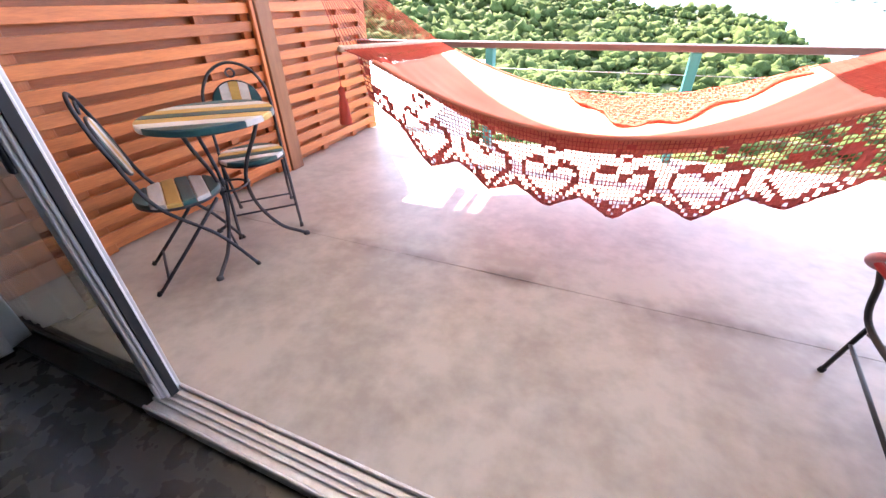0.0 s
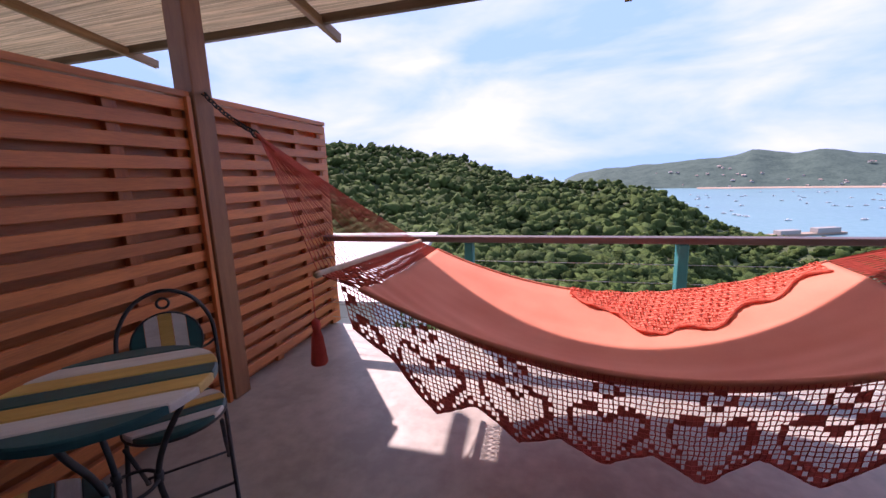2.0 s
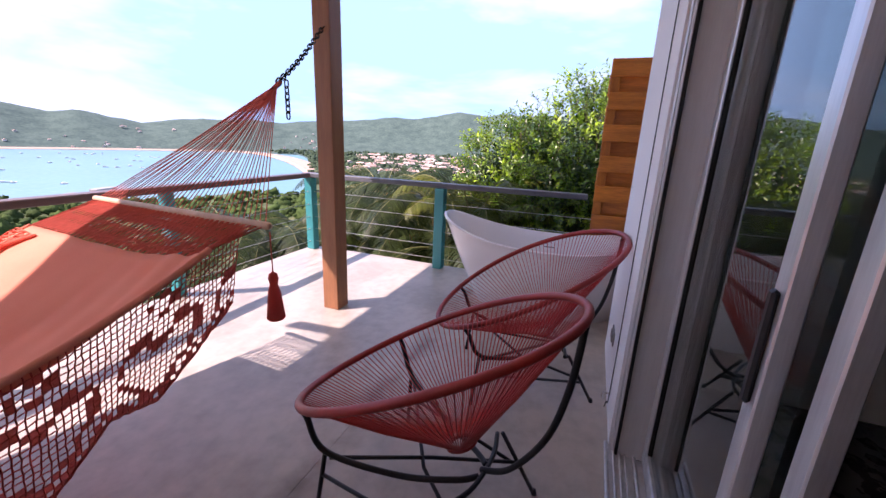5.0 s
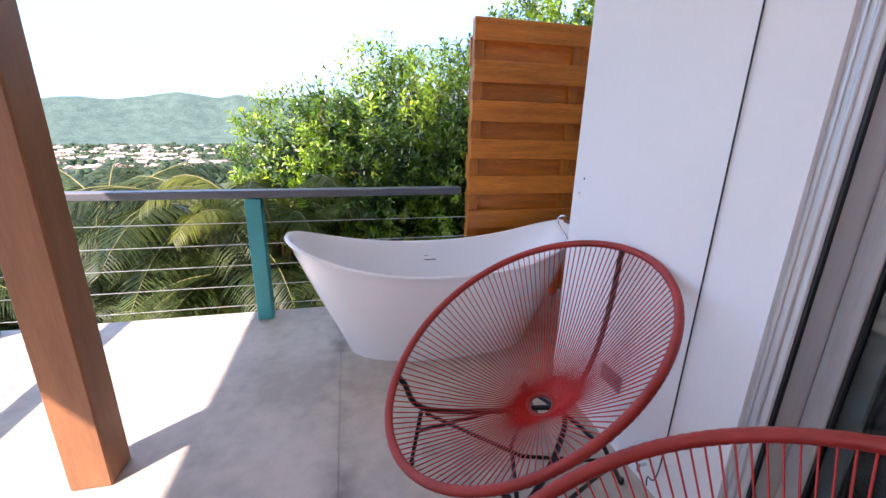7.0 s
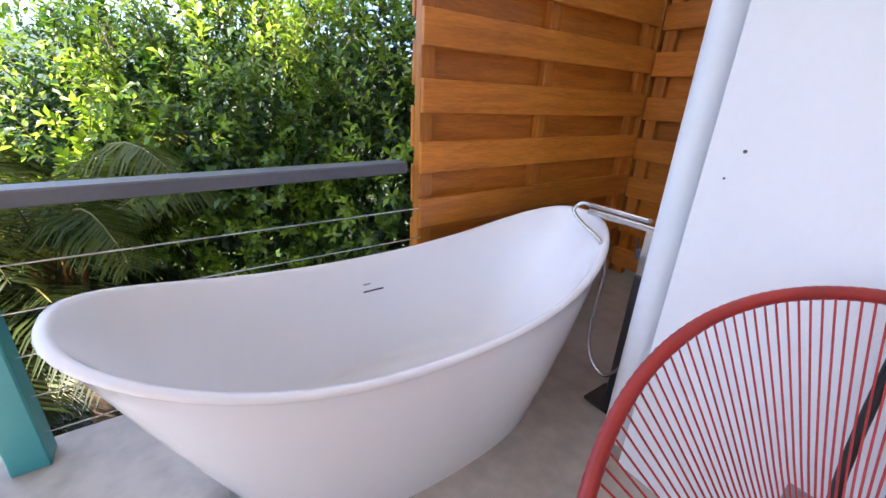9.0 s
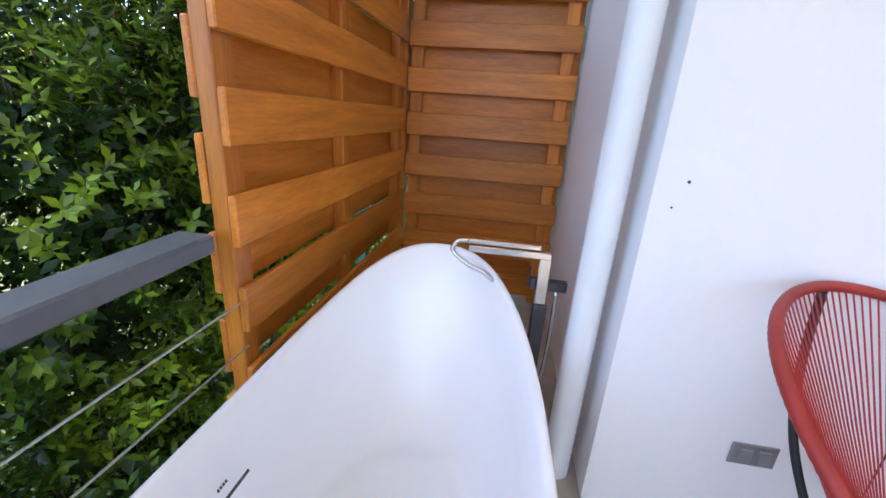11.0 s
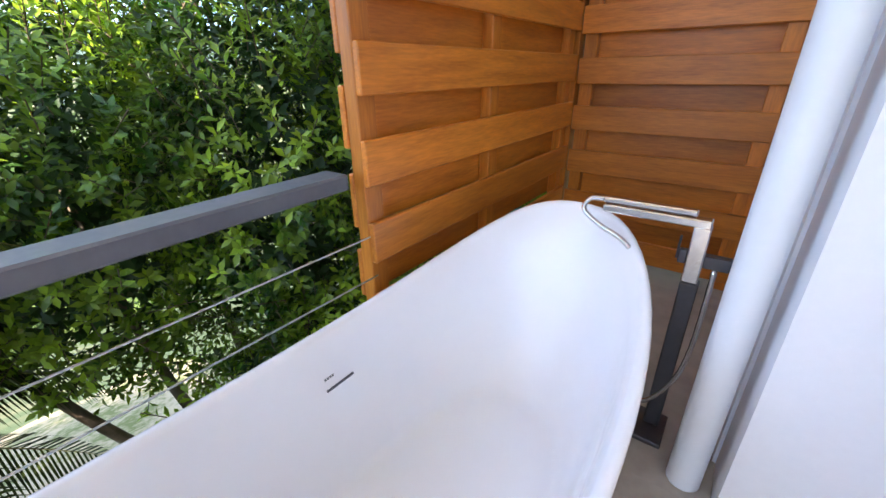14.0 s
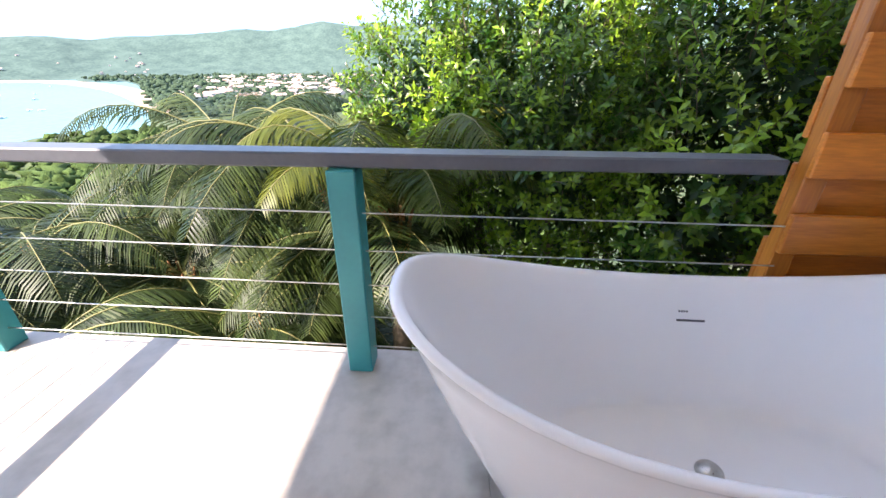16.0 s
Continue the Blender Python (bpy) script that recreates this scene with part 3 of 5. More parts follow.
handle = Shape().block((-0.945, 0.955, 0.90), (-0.92, 0.968, 1.06), 0.004)
handle.tube(arc([(-0.932, 0.956, 1.02), (-0.934, 0.925, 1.015), (-0.945, 0.915, 0.985), (-0.962, 0.915, 0.975)], 4), 0.009, 8)
part("door_handle", handle, BLACK_STEEL, door, "black handle", True)
part("door_handle", Shape().block((1.295, 0.895, 0.85), (1.32, 0.91, 1.1), 0.006), BLACK_STEEL, door, "black handle")


def curtain(x0, x1, y, folds, deep, label):
    ob = thing("curtain", label, "curtain")
    rows = []
    for z in (0.0, 0.4, 1.0, 1.7, 2.24):
        rows.append([(x0 + (x1 - x0) * u, y + deep * math.sin(u * folds * math.tau + 0.6 * math.sin(z * 1.3)) * (1 - 0.2 * z / 2.24), z) for u in (k / 90 for k in range(91))])
    cloth = part("cloth", Shape().sheet(rows), CURTAIN, ob, smooth=True)
    solid = cloth.modifiers.new("thick", "SOLIDIFY")
    solid.thickness = 0.004
    part("rod", Shape().tube([(x0 - 0.05, y, 2.25), (x1 + 0.05, y, 2.25)], 0.012, 8), ALUMINIUM, ob)
    return ob


curtain(-2.04, -1.77, 0.893, 4, 0.085, "off-white curtain gathered inside the glass door")


# Downpipe, cable and small fittings on the wall
pipe = thing("downpipe", "white plastic downpipe at the corner of the house", "pipe")
part("pipe", Shape().tube([(3.25, 0.925, 0.0), (3.25, 0.925, 3.45)], 0.048, 24, cap=False), PVC, pipe, smooth=True)
part("bracket", Shape().block((3.18, 0.91, 3.0), (3.21, 0.94, 3.03), 0.002), PVC, pipe)
socket = thing("wall_socket", "grey metal socket plate on the white wall", "socket")
part("plate", Shape().block((2.635, 1.03, 0.265), (2.77, 1.038, 0.345), 0.004), PLATE, socket)
for x in (2.675, 2.728):
    part("cover", Shape().block((x - 0.018, 1.038, 0.28), (x + 0.018, 1.046, 0.33), 0.004), PLATE, socket)
wire = thing("wall_cable", "thin black cable running down the white wall", "cable")
part("cable", Shape().tube(arc([(2.37, 1.036, 3.4), (2.37, 1.036, 1.8), (2.368, 1.036, 0.6), (2.375, 1.037, 0.12), (2.41, 1.042, 0.06), (2.40, 1.05, 0.03)], 6), 0.0027, 6), CABLE_BLACK, wire)
hook = thing("wall_hook", "small steel hook at the foot of the wall", "hook")
part("hook", Shape().tube([(2.44, 1.03, 0.09), (2.44, 1.06, 0.09)], 0.006, 8).tube([(2.44, 1.06, 0.09), (2.44, 1.065, 0.075), (2.44, 1.06, 0.06)], 0.005, 8), CHROME, hook)
for x, z in ((3.088, 1.12), (3.115, 1.05)):
    dot = thing("screw", "dark screw head in the white wall", "screw", "screws in the wall")
    part("head", Shape().tube([(x, 1.03, z), (x, 1.033, z)], 0.0045 if z > 1.1 else 0.003, 8), GUNMETAL, dot)
side_dot = thing("screw", "dark screw head in the side wall", "screw", "screws in the wall")
part("head", Shape().tube([(3.18, -1.0, 2.6), (3.185, -1.0, 2.6)], 0.012, 8), GUNMETAL, side_dot)
eave_wire = thing("overhead_cable", "black cable hanging below the eave", "cable")
part("cable", Shape().tube(arc([(4.35, 0.4, 3.45), (4.42, -0.6, 3.32), (4.55, -2.2, 3.15), (4.5, -4.5, 2.9), (3.6, -7.6, 3.0)], 8), 0.008, 6), CABLE_BLACK, eave_wire)

# Freestanding bath
def bath(at):
    ob = thing("bathtub", "white freestanding slipper bathtub with raised ends on the terrace", "bathtub", at=at)
    n = 64

    def rim(a, grow=0.0):
        c, s = math.cos(a), math.sin(a)
        ax, ay = 0.382 + grow, 0.915 + grow
        sq = 2.4
        r = (abs(c) ** sq + abs(s) ** sq) ** (-1 / sq)
        along = min(r * abs(s), 1.0)
        lift = 0.550 + 0.176 * along ** 2.4 + (0.02 if s < 0 else 0.0) * along ** 2
        return Vector((ax * r * c, ay * r * s, lift))

    def foot(a, ax=0.315, ay=0.60):
        c, s = math.cos(a), math.sin(a)
        r = (abs(c) ** 2.4 + abs(s) ** 2.4) ** (-1 / 2.4)
        return Vector((ax * r * c, ay * r * s, 0.0))

    ang = [k * math.tau / n for k in range(n)]
    rows = []
    for t in (0.0, 0.02, 0.15, 0.3, 0.45, 0.6, 0.75, 0.88, 0.96):
        row = []
        for a in ang:
            p, q = foot(a), rim(a)
            f = t ** 0.95
            bulge = 0.02 * math.sin(math.pi * t)
            d = Vector((p.x, p.y, 0)).normalized() * bulge
            row.append(Vector((p.x + (q.x - p.x) * f, p.y + (q.y - p.y) * f ** 1.25, q.z * t)) + d)
        rows.append(row)
    for g, dz in ((0.004, -0.012), (0.008, -0.003), (0.004, 0.004), (-0.006, 0.006), (-0.016, 0.003), (-0.024, -0.008)):
        rows.append([rim(a, g) + Vector((0, 0, dz)) for a in ang])
    for t in (0.9, 0.78, 0.62, 0.46, 0.32, 0.2, 0.1, 0.04, 0.0):
        row = []
        for a in ang:
            q, p = rim(a, -0.03), foot(a, 0.235, 0.50)
            f = t ** 0.62
            row.append(Vector((p.x + (q.x - p.x) * f, p.y + (q.y - p.y) * t ** 0.82, 0.10 + (q.z - 0.10) * t ** 1.25)))
        rows.append(row)
    for f in (0.8, 0.5, 0.2):
        rows.append([Vector((p.x * f, p.y * f, 0.094 + 0.006 * f)) for p in (foot(a, 0.235, 0.50) for a in ang)])
    shell = Shape().sheet(rows, True)
    k = len(shell.v) - n
    shell.f.append(tuple(range(k, k + n)))
    part("shell", shell, ACRYLIC, ob, smooth=True)
    drain = Shape().lathe([(0.0, 0.020), (0.024, 0.018), (0.036, 0.012), (0.039, 0.003), (0.039, -0.004)], 24, (0.0, 0.0, 0.098))
    part("drain", drain, STEEL, ob, "chrome drain plug", True)
    slot = Shape().block((-0.002, -0.045, -0.0035), (0.002, 0.045, 0.0035), 0.001)
    part("overflow_slot", slot, GUNMETAL, ob, "dark overflow slot", at=pose(0.293, 0.005, 0.435, 0, 24, 0))
    marks = Shape()
    for k in range(4):
        marks.block((-0.001, -0.014 + k * 0.008, -0.003), (0.001, -0.009 + k * 0.008, 0.003))
    part("maker_mark", marks, GUNMETAL, ob, "tiny dark maker's mark", at=pose(0.304, 0.03, 0.463, 0, 24, 0))
    return ob


bath(pose(3.775, 1.555, 0, 0, 0, 0))


# Floor-standing bath filler
tap = thing("bath_filler", "brushed chrome square floor-standing bath filler with hand shower", "tap")
part("base_plate", Shape().block((3.33, 0.70, 0.0), (3.45, 0.86, 0.02), 0.004), GUNMETAL, tap)
part("column", Shape().block((3.352, 0.73, 0.02), (3.402, 0.78, 0.60), 0.004), GUNMETAL, tap, "dark lower column")
part("column_top", Shape().block((3.358, 0.733, 0.60), (3.402, 0.777, 0.78), 0.004), CHROME, tap)
part("spout", Shape().block((3.36, 0.735, 0.775), (3.66, 0.775, 0.80), 0.004), CHROME, tap)
part("hand_shower", Shape().block((3.40, 0.742, 0.803), (3.665, 0.768, 0.822), 0.005), CHROME, tap, "chrome hand shower")
part("mixer_body", Shape().block((3.29, 0.74, 0.655), (3.36, 0.77, 0.695), 0.004), GUNMETAL, tap, "dark outlet block")
part("lever", Shape().block((3.402, 0.745, 0.655), (3.425, 0.765, 0.70), 0.003).block((3.425, 0.752, 0.665), (3.432, 0.758, 0.74), 0.002), GUNMETAL, tap, "dark mixer lever")
hose_pts = arc([(3.665, 0.755, 0.812), (3.705, 0.765, 0.808), (3.715, 0.785, 0.775), (3.66, 0.79, 0.735), (3.585, 0.79, 0.70), (3.545, 0.78, 0.65), (3.53, 0.77, 0.54), (3.537, 0.775, 0.28), (3.50, 0.78, 0.15), (3.42, 0.78, 0.11), (3.352, 0.78, 0.23), (3.326, 0.775, 0.38), (3.325, 0.76, 0.655)], 10)
hose = Shape()
hose.tube(hose_pts, [0.0075 + 0.0012 * (k % 2) for k in range(len(hose_pts))], 8)
part("hose", hose, CHROME, tap, "ribbed chrome hose", True)


# Corded lounge chairs
def cord_chair(at, label):
    ob = thing("lounge_chair", label, "chair", "red corded lounge chairs", at=at)

    def rim(a):
        # a = 0 at the front, on +y
        s, c = math.sin(a), math.cos(a)
        tiltback = radians(28)
        lx, ly = 0.42 * s, 0.56 * c
        return Vector((lx, ly * math.cos(tiltback), 0.64 - ly * math.sin(tiltback) - 0.012 * c * c + 0.012 * s * s))

    wrap = [0.0138 + 0.0011 * (k % 2) for k in range(288)]
    fine = [rim(k * math.tau / 288) for k in range(288)]
    part("rim", Shape().tube(fine, wrap, 10, True), RED_RIM, ob, "rim wrapped in red cord", True)
    hub_c = Vector((0.015, -0.13, 0.295))
    hub = [hub_c + Vector((0.05 * math.sin(a), 0.05 * math.cos(a) * 0.93, 0.018 * -math.cos(a))) for a in (k * math.tau / 32 for k in range(32))]
    part("hub_ring", Shape().tube(hub, 0.010, 8, True), RED_RIM, ob, "red wrapped hub ring", True)
    n = 128
    for k in range(n):
        a = k * math.tau / n
        p = rim(a)
        q = hub_c + Vector((0.052 * math.sin(a + 0.25), 0.049 * math.cos(a + 0.25), -0.018 * math.cos(a)))
        part("cord", Shape().tube([p, (p + q) / 2 + Vector((0, 0, -0.012)), q], 0.0022, 5, cap=False), RED_CORD, ob, smooth=True)
    # A spine and two arms under the cords, and a leg frame below them
    part("spine", Shape().tube(arc([rim(math.pi) + Vector((0, 0, -0.012)), (0.0, -0.475, 0.66), (0.0, -0.425, 0.46), (0.0, -0.32, 0.29), (0.0, -0.22, 0.235)], 8), 0.011, 8), BLACK_STEEL, ob, smooth=True)
    for s in (-1, 1):
        bar = arc([rim(s * radians(44)) + Vector((0, 0, -0.012)), (s * 0.285, 0.33, 0.40), (s * 0.268, 0.26, 0.275), (s * 0.17, 0.02, 0.222), (s * 0.08, -0.16, 0.225), (s * 0.03, -0.225, 0.234)], 7)
        part("arm", Shape().tube(bar, 0.011, 8), BLACK_STEEL, ob, smooth=True)
        part("leg", Shape().tube([(s * 0.262, 0.27, 0.265), (s * 0.29, 0.30, 0.0)], 0.0085, 8), BLACK_STEEL, ob, smooth=True)
        part("leg", Shape().tube([(s * 0.192, -0.22, 0.255), (s * 0.23, -0.36, 0.0)], 0.0085, 8), BLACK_STEEL, ob, smooth=True)
        part("side_bar", Shape().tube([(s * 0.272, 0.28, 0.17), (s * 0.214, -0.30, 0.11)], 0.0075, 8), BLACK_STEEL, ob, smooth=True)
        part("brace", Shape().tube([(s * 0.262, 0.25, 0.25), (-s * 0.03, 0.0, 0.15), (-s * 0.21, -0.28, 0.13)], 0.0075, 8), BLACK_STEEL, ob, smooth=True)
        for x, y in ((0.29, 0.30), (0.23, -0.36)):
            part("foot_cap", Shape().tube([(s * x, y, 0.0), (s * x * 0.99, y * 0.99, 0.02)], 0.0115, 8), GASKET, ob, smooth=True)
    part("back_hoop", Shape().tube(arc([(-0.19, -0.20, 0.245), (-0.08, -0.23, 0.235), (0.08, -0.23, 0.235), (0.19, -0.20, 0.245)], 5), 0.009, 8), BLACK_STEEL, ob, smooth=True)
    return ob


chair_a = cord_chair(pose(1.575, 1.71, 0, 0, 0, -10), "red corded oval lounge chair on a black steel frame")
chair_b = tagged(copy_thing(chair_a, pose(2.55, 1.53, 0, 0, 0, 20)), "red corded oval lounge chair standing close to the white wall")


# Bistro set
def stripe_disc(ob, radius, thick, z, colours, name, squash=1.0, m=None, edge_cut=None):
    """Planks of one disc, each its own part, laid along local y."""
    n = len(colours)
    wide = 2 * radius / n
    for i, mat in enumerate(colours):
        x0, x1 = -radius + i * wide + 0.0012, -radius + (i + 1) * wide - 0.0012
        top, low = [], []
        for k in range(9):
            x = x0 + (x1 - x0) * k / 8
            h = math.sqrt(max(radius * radius - x * x, 0.0004)) * squash
            top.append((x, h))
            low.append((x, -h))
        line = top + low[::-1]
        q = Shape()
        c = 0.006
        cx = (x0 + x1) / 2
        inner = [(cx + (x - cx) * (1 - 2 * c / wide), y * (1 - c / radius)) for x, y in line]
        cnt = len(line)
        vs = [(x, y, z - thick) for x, y in line] + [(x, y, z - c) for x, y in line] + [(x, y, z) for x, y in inner]
        fs = [tuple(range(cnt)), tuple(2 * cnt + k for k in range(cnt))[::-1]]
        for r in range(2):
            fs += [(r * cnt + k, r * cnt + (k + 1) % cnt, (r + 1) * cnt + (k + 1) % cnt, (r + 1) * cnt + k)[::-1] for k in range(cnt)]
        q.add(vs if m is None else [m @ Vector(p) for p in vs], fs)
        part(name, q, mat, ob, {STRIPE_TEAL.name: "dark teal plank", STRIPE_WHITE.name: "white plank", STRIPE_YELLOW.name: "yellow plank"}[mat.name])


T, W, Y = STRIPE_TEAL, STRIPE_WHITE, STRIPE_YELLOW
table = thing("bistro_table", "round striped teal, white and yellow bistro table on iron legs", "table", at=pose(-1.475, 1.93, 0, 0, 0, 37))
stripe_disc(table, 0.315, 0.03, 0.79, [T, W, Y, T, Y, W, T], "plank", m=pose(0, 0, 0, 0, 0, 90))
part("apron_ring", Shape().tube([(0.27 * math.cos(a), 0.27 * math.sin(a), 0.752) for a in (k * math.tau / 40 for k in range(40))], 0.008, 6, True), IRON, table, smooth=True)
for k in range(3):
    a = radians(k * 120 + 12)
    c, s = math.cos(a), math.sin(a)
    prof = [(0.23, 0.755), (0.19, 0.66), (0.12, 0.53), (0.085, 0.40), (0.11, 0.25), (0.20, 0.10), (0.30, 0.03), (0.335, 0.008)]
    part("leg", Shape().tube(arc([(r * c, r * s, z) for r, z in prof], 6), 0.0105, 8), IRON, table, "curved wrought iron leg", True)
    part("foot_pad", Shape().lathe([(0.0, 0.02), (0.014, 0.018), (0.02, 0.006), (0.02, 0.0)], 12, (0.335 * c, 0.335 * s, 0)), IRON, table, smooth=True)
    part("collar", Shape().tube([(0.083 * c, 0.083 * s, 0.385), (0.087 * c, 0.087 * s, 0.42)], 0.016, 8), IRON, table, smooth=True)
part("leg_ring", Shape().tube([(0.085 * math.cos(a), 0.085 * math.sin(a), 0.40) for a in (k * math.tau / 28 for k in range(28))], 0.007, 6, True), IRON, table, smooth=True)


def bistro_chair(at, label):
    """Folding chair, facing local +y."""
    ob = thing("bistro_chair", label, "chair", "bistro chairs", at=at)
    stripe_disc(ob, 0.195, 0.022, 0.46, [T, W, Y, T, W, T], "seat_plank", squash=0.98, m=pose(0, 0, 0, 0, 0, 90))
    part("seat_ring", Shape().tube([(0.19 * math.cos(a), 0.187 * math.sin(a), 0.43) for a in (k * math.tau / 36 for k in range(36))], 0.008, 6, True), IRON, ob, smooth=True)
    # the hoop of the back runs down into the front feet
    hoop = [(-0.185, 0.24, 0.0), (-0.185, 0.10, 0.24), (-0.187, -0.10, 0.46), (-0.19, -0.185, 0.72), (-0.165, -0.215, 0.83), (-0.10, -0.236, 0.915), (0.0, -0.243, 0.95), (0.10, -0.236, 0.915), (0.165, -0.215, 0.83), (0.19, -0.185, 0.72), (0.187, -0.10, 0.46), (0.185, 0.10, 0.24), (0.185, 0.24, 0.0)]
    part("back_hoop", Shape().tube(arc(hoop, 6), 0.009, 8), IRON, ob, smooth=True)
    for s in (-1, 1):
        part("back_leg", Shape().tube([(s * 0.165, 0.15, 0.43), (s * 0.168, -0.06, 0.20), (s * 0.175, -0.25, 0.0)], 0.009, 8), IRON, ob, smooth=True)
        part("hoop_brace", Shape().tube(arc([(s * 0.188, -0.178, 0.69), (s * 0.16, -0.178, 0.67), (s * 0.125, -0.172, 0.66)], 4), 0.006, 6), IRON, ob, smooth=True)
        for y in (0.24, -0.25):
            part("foot_cap", Shape().tube([(s * 0.185 if y > 0 else s * 0.175, y, 0.0), (s * 0.185 if y > 0 else s * 0.175, y * 0.96, 0.02)], 0.012, 8), GASKET, ob, smooth=True)
    part("front_stretcher", Shape().tube([(-0.185, 0.165, 0.13), (0.185, 0.165, 0.13)], 0.007, 6), IRON, ob, smooth=True)
    part("back_stretcher", Shape().tube([(-0.169, -0.183, 0.07), (0.169, -0.183, 0.07)], 0.007, 6), IRON, ob, smooth=True)
    m = Matrix.Translation((0, -0.182, 0.715)) @ pose(0, 0, 0, 105, 0, 0)
    stripe_disc(ob, 0.135, 0.016, 0.008, [T, W, Y, W, T], "back_plank", squash=1.0, m=m @ pose(0, 0, 0, 0, 0, 0))
    part("back_ring", Shape().tube([m @ Vector((0.137 * math.cos(a), 0.137 * math.sin(a), 0.0)) for a in (k * math.tau / 36 for k in range(36))], 0.007, 6, True), IRON, ob, smooth=True)
    top = Vector((0, -0.228, 0.893))
    part("finial_ring", Shape().tube([top + Vector((0.024 * math.cos(a), 0, 0.024 * math.sin(a))) for a in (k * math.tau / 16 for k in range(16))], 0.006, 6, True), IRON, ob, smooth=True)
    return ob


bistro_chair(pose(-1.56, 1.695, 0, 0, 0, -31), "folding bistro chair with striped round seat, set near the door")
bistro_chair(pose(-1.65, 2.27, 0, 0, 0, -132), "folding bistro chair with striped round back, behind the table")


# Hammock
SPL = (Vector((-1.04, 2.53, 1.03)), Vector((-1.04, 3.86, 0.955)))
SPR = (Vector((1.63, 2.48, 0.985)), Vector((1.79, 3.84, 0.955)))
APEX_L, APEX_R = Vector((-1.67, 3.04, 1.675)), Vector((2.25, 2.955, 1.59))
hammock = thing("hammock", "salmon cotton spreader-bar hammock with crocheted lace valance, slung between posts", "hammock")
BED_L, BED_R = -0.86, 1.42


def curve_sag(v):
    return float(np.interp(v, (0, 0.05, 0.12, 0.2, 0.3, 0.4, 0.5, 0.62, 0.75, 0.88, 1), (0, 0.062, 0.112, 0.142, 0.160, 0.162, 0.145, 0.112, 0.068, 0.028, 0)))


def bed(u, v):
    """The cloth: u from the first spreader to the second, v from the near edge to the far edge."""
    x = BED_L + (BED_R - BED_L) * u + 0.10 * (u - 0.35) * v
    near = 2.545 + 0.01 * math.sin(u * math.pi)
    far = 3.84 + 0.03 * math.sin(u * math.pi)
    e = 4 * (u - 0.52) ** 2
    zn = 0.672 + 0.275 * e ** 0.95
    zf = 0.605 + 0.275 * e ** 0.95
    z = zn + (zf - zn) * v - curve_sag(v) * (1 - 0.75 * e ** 1.5)
    z += 0.006 * math.sin(v * 23 + u * 3) * math.sin(math.pi * v) * (1 - v)
    z += 0.008 * math.sin(v * 62 + 2.2 * math.sin(u * 4.1)) * math.exp(-v * 5) * min(1.0, v * 30) + 0.005 * math.sin(v * 31 - 3 * u) * math.exp(-v * 3) * min(1.0, v * 30)
    return Vector((x, near + (far - near) * v, z))


cloth = part("cloth", Shape().sheet([[bed(i / 72, (j / 90) ** 1.3) for i in range(73)] for j in range(91)]), CLOTH, hammock, "salmon woven cotton bed", True)
solid = cloth.modifiers.new("thick", "SOLIDIFY")
solid.thickness, solid.offset = 0.004, -1
part("near_hem", Shape().tube([bed(i / 72, 0) for i in range(73)], 0.013, 8), CLOTH, hammock, "rolled hem", True)
part("far_hem", Shape().tube([bed(i / 72, 1) for i in range(73)], 0.010, 8), CLOTH, hammock, "rolled hem", True)
for (a, b), ap in ((SPL, APEX_L), (SPR, APEX_R)):
    d = (b - a).normalized()
    part("spreader_bar", Shape().tube([a - d * 0.03, a - d * 0.02, a, b, b + d * 0.02, b + d * 0.03], [0.010, 0.016, 0.017, 0.017, 0.016, 0.010], 12), PALEWOOD, hammock, "pale turned wooden spreader bar", True)
rng = random.Random(11)
NS = 40
for side, (a, b), ap, u in ((0, SPL, APEX_L, 0.0), (1, SPR, APEX_R, 1.0)):
    for k in range(NS):
        v = k / (NS - 1)
        p = a + (b - a) * v
        mid = (ap + p) / 2 + Vector((0, 0, -0.012 * (0.4 + rng.random())))
        part("string", Shape().tube([ap + Vector((0, (v - 0.5) * 0.02, (v - 0.5) * 0.01)), mid, p], 0.0023, 4, cap=False), STRING, hammock)
        for dv in (-0.075, -0.03, 0.03, 0.075):
            q = bed(u, min(max(v + dv, 0), 1))
            part("string", Shape().tube([p, q], 0.0030, 4, cap=False), STRING, hammock)
for ap, way in ((APEX_L, (SPL[0] + SPL[1]) / 2), (APEX_R, (SPR[0] + SPR[1]) / 2)):
    d = (way - ap).normalized()
    part("binding", Shape().tube([ap - d * 0.05, ap - d * 0.02, ap + d * 0.03, ap + d * 0.10], [0.008, 0.013, 0.014, 0.010], 8), STRING, hammock, "red bound cord eye", True)


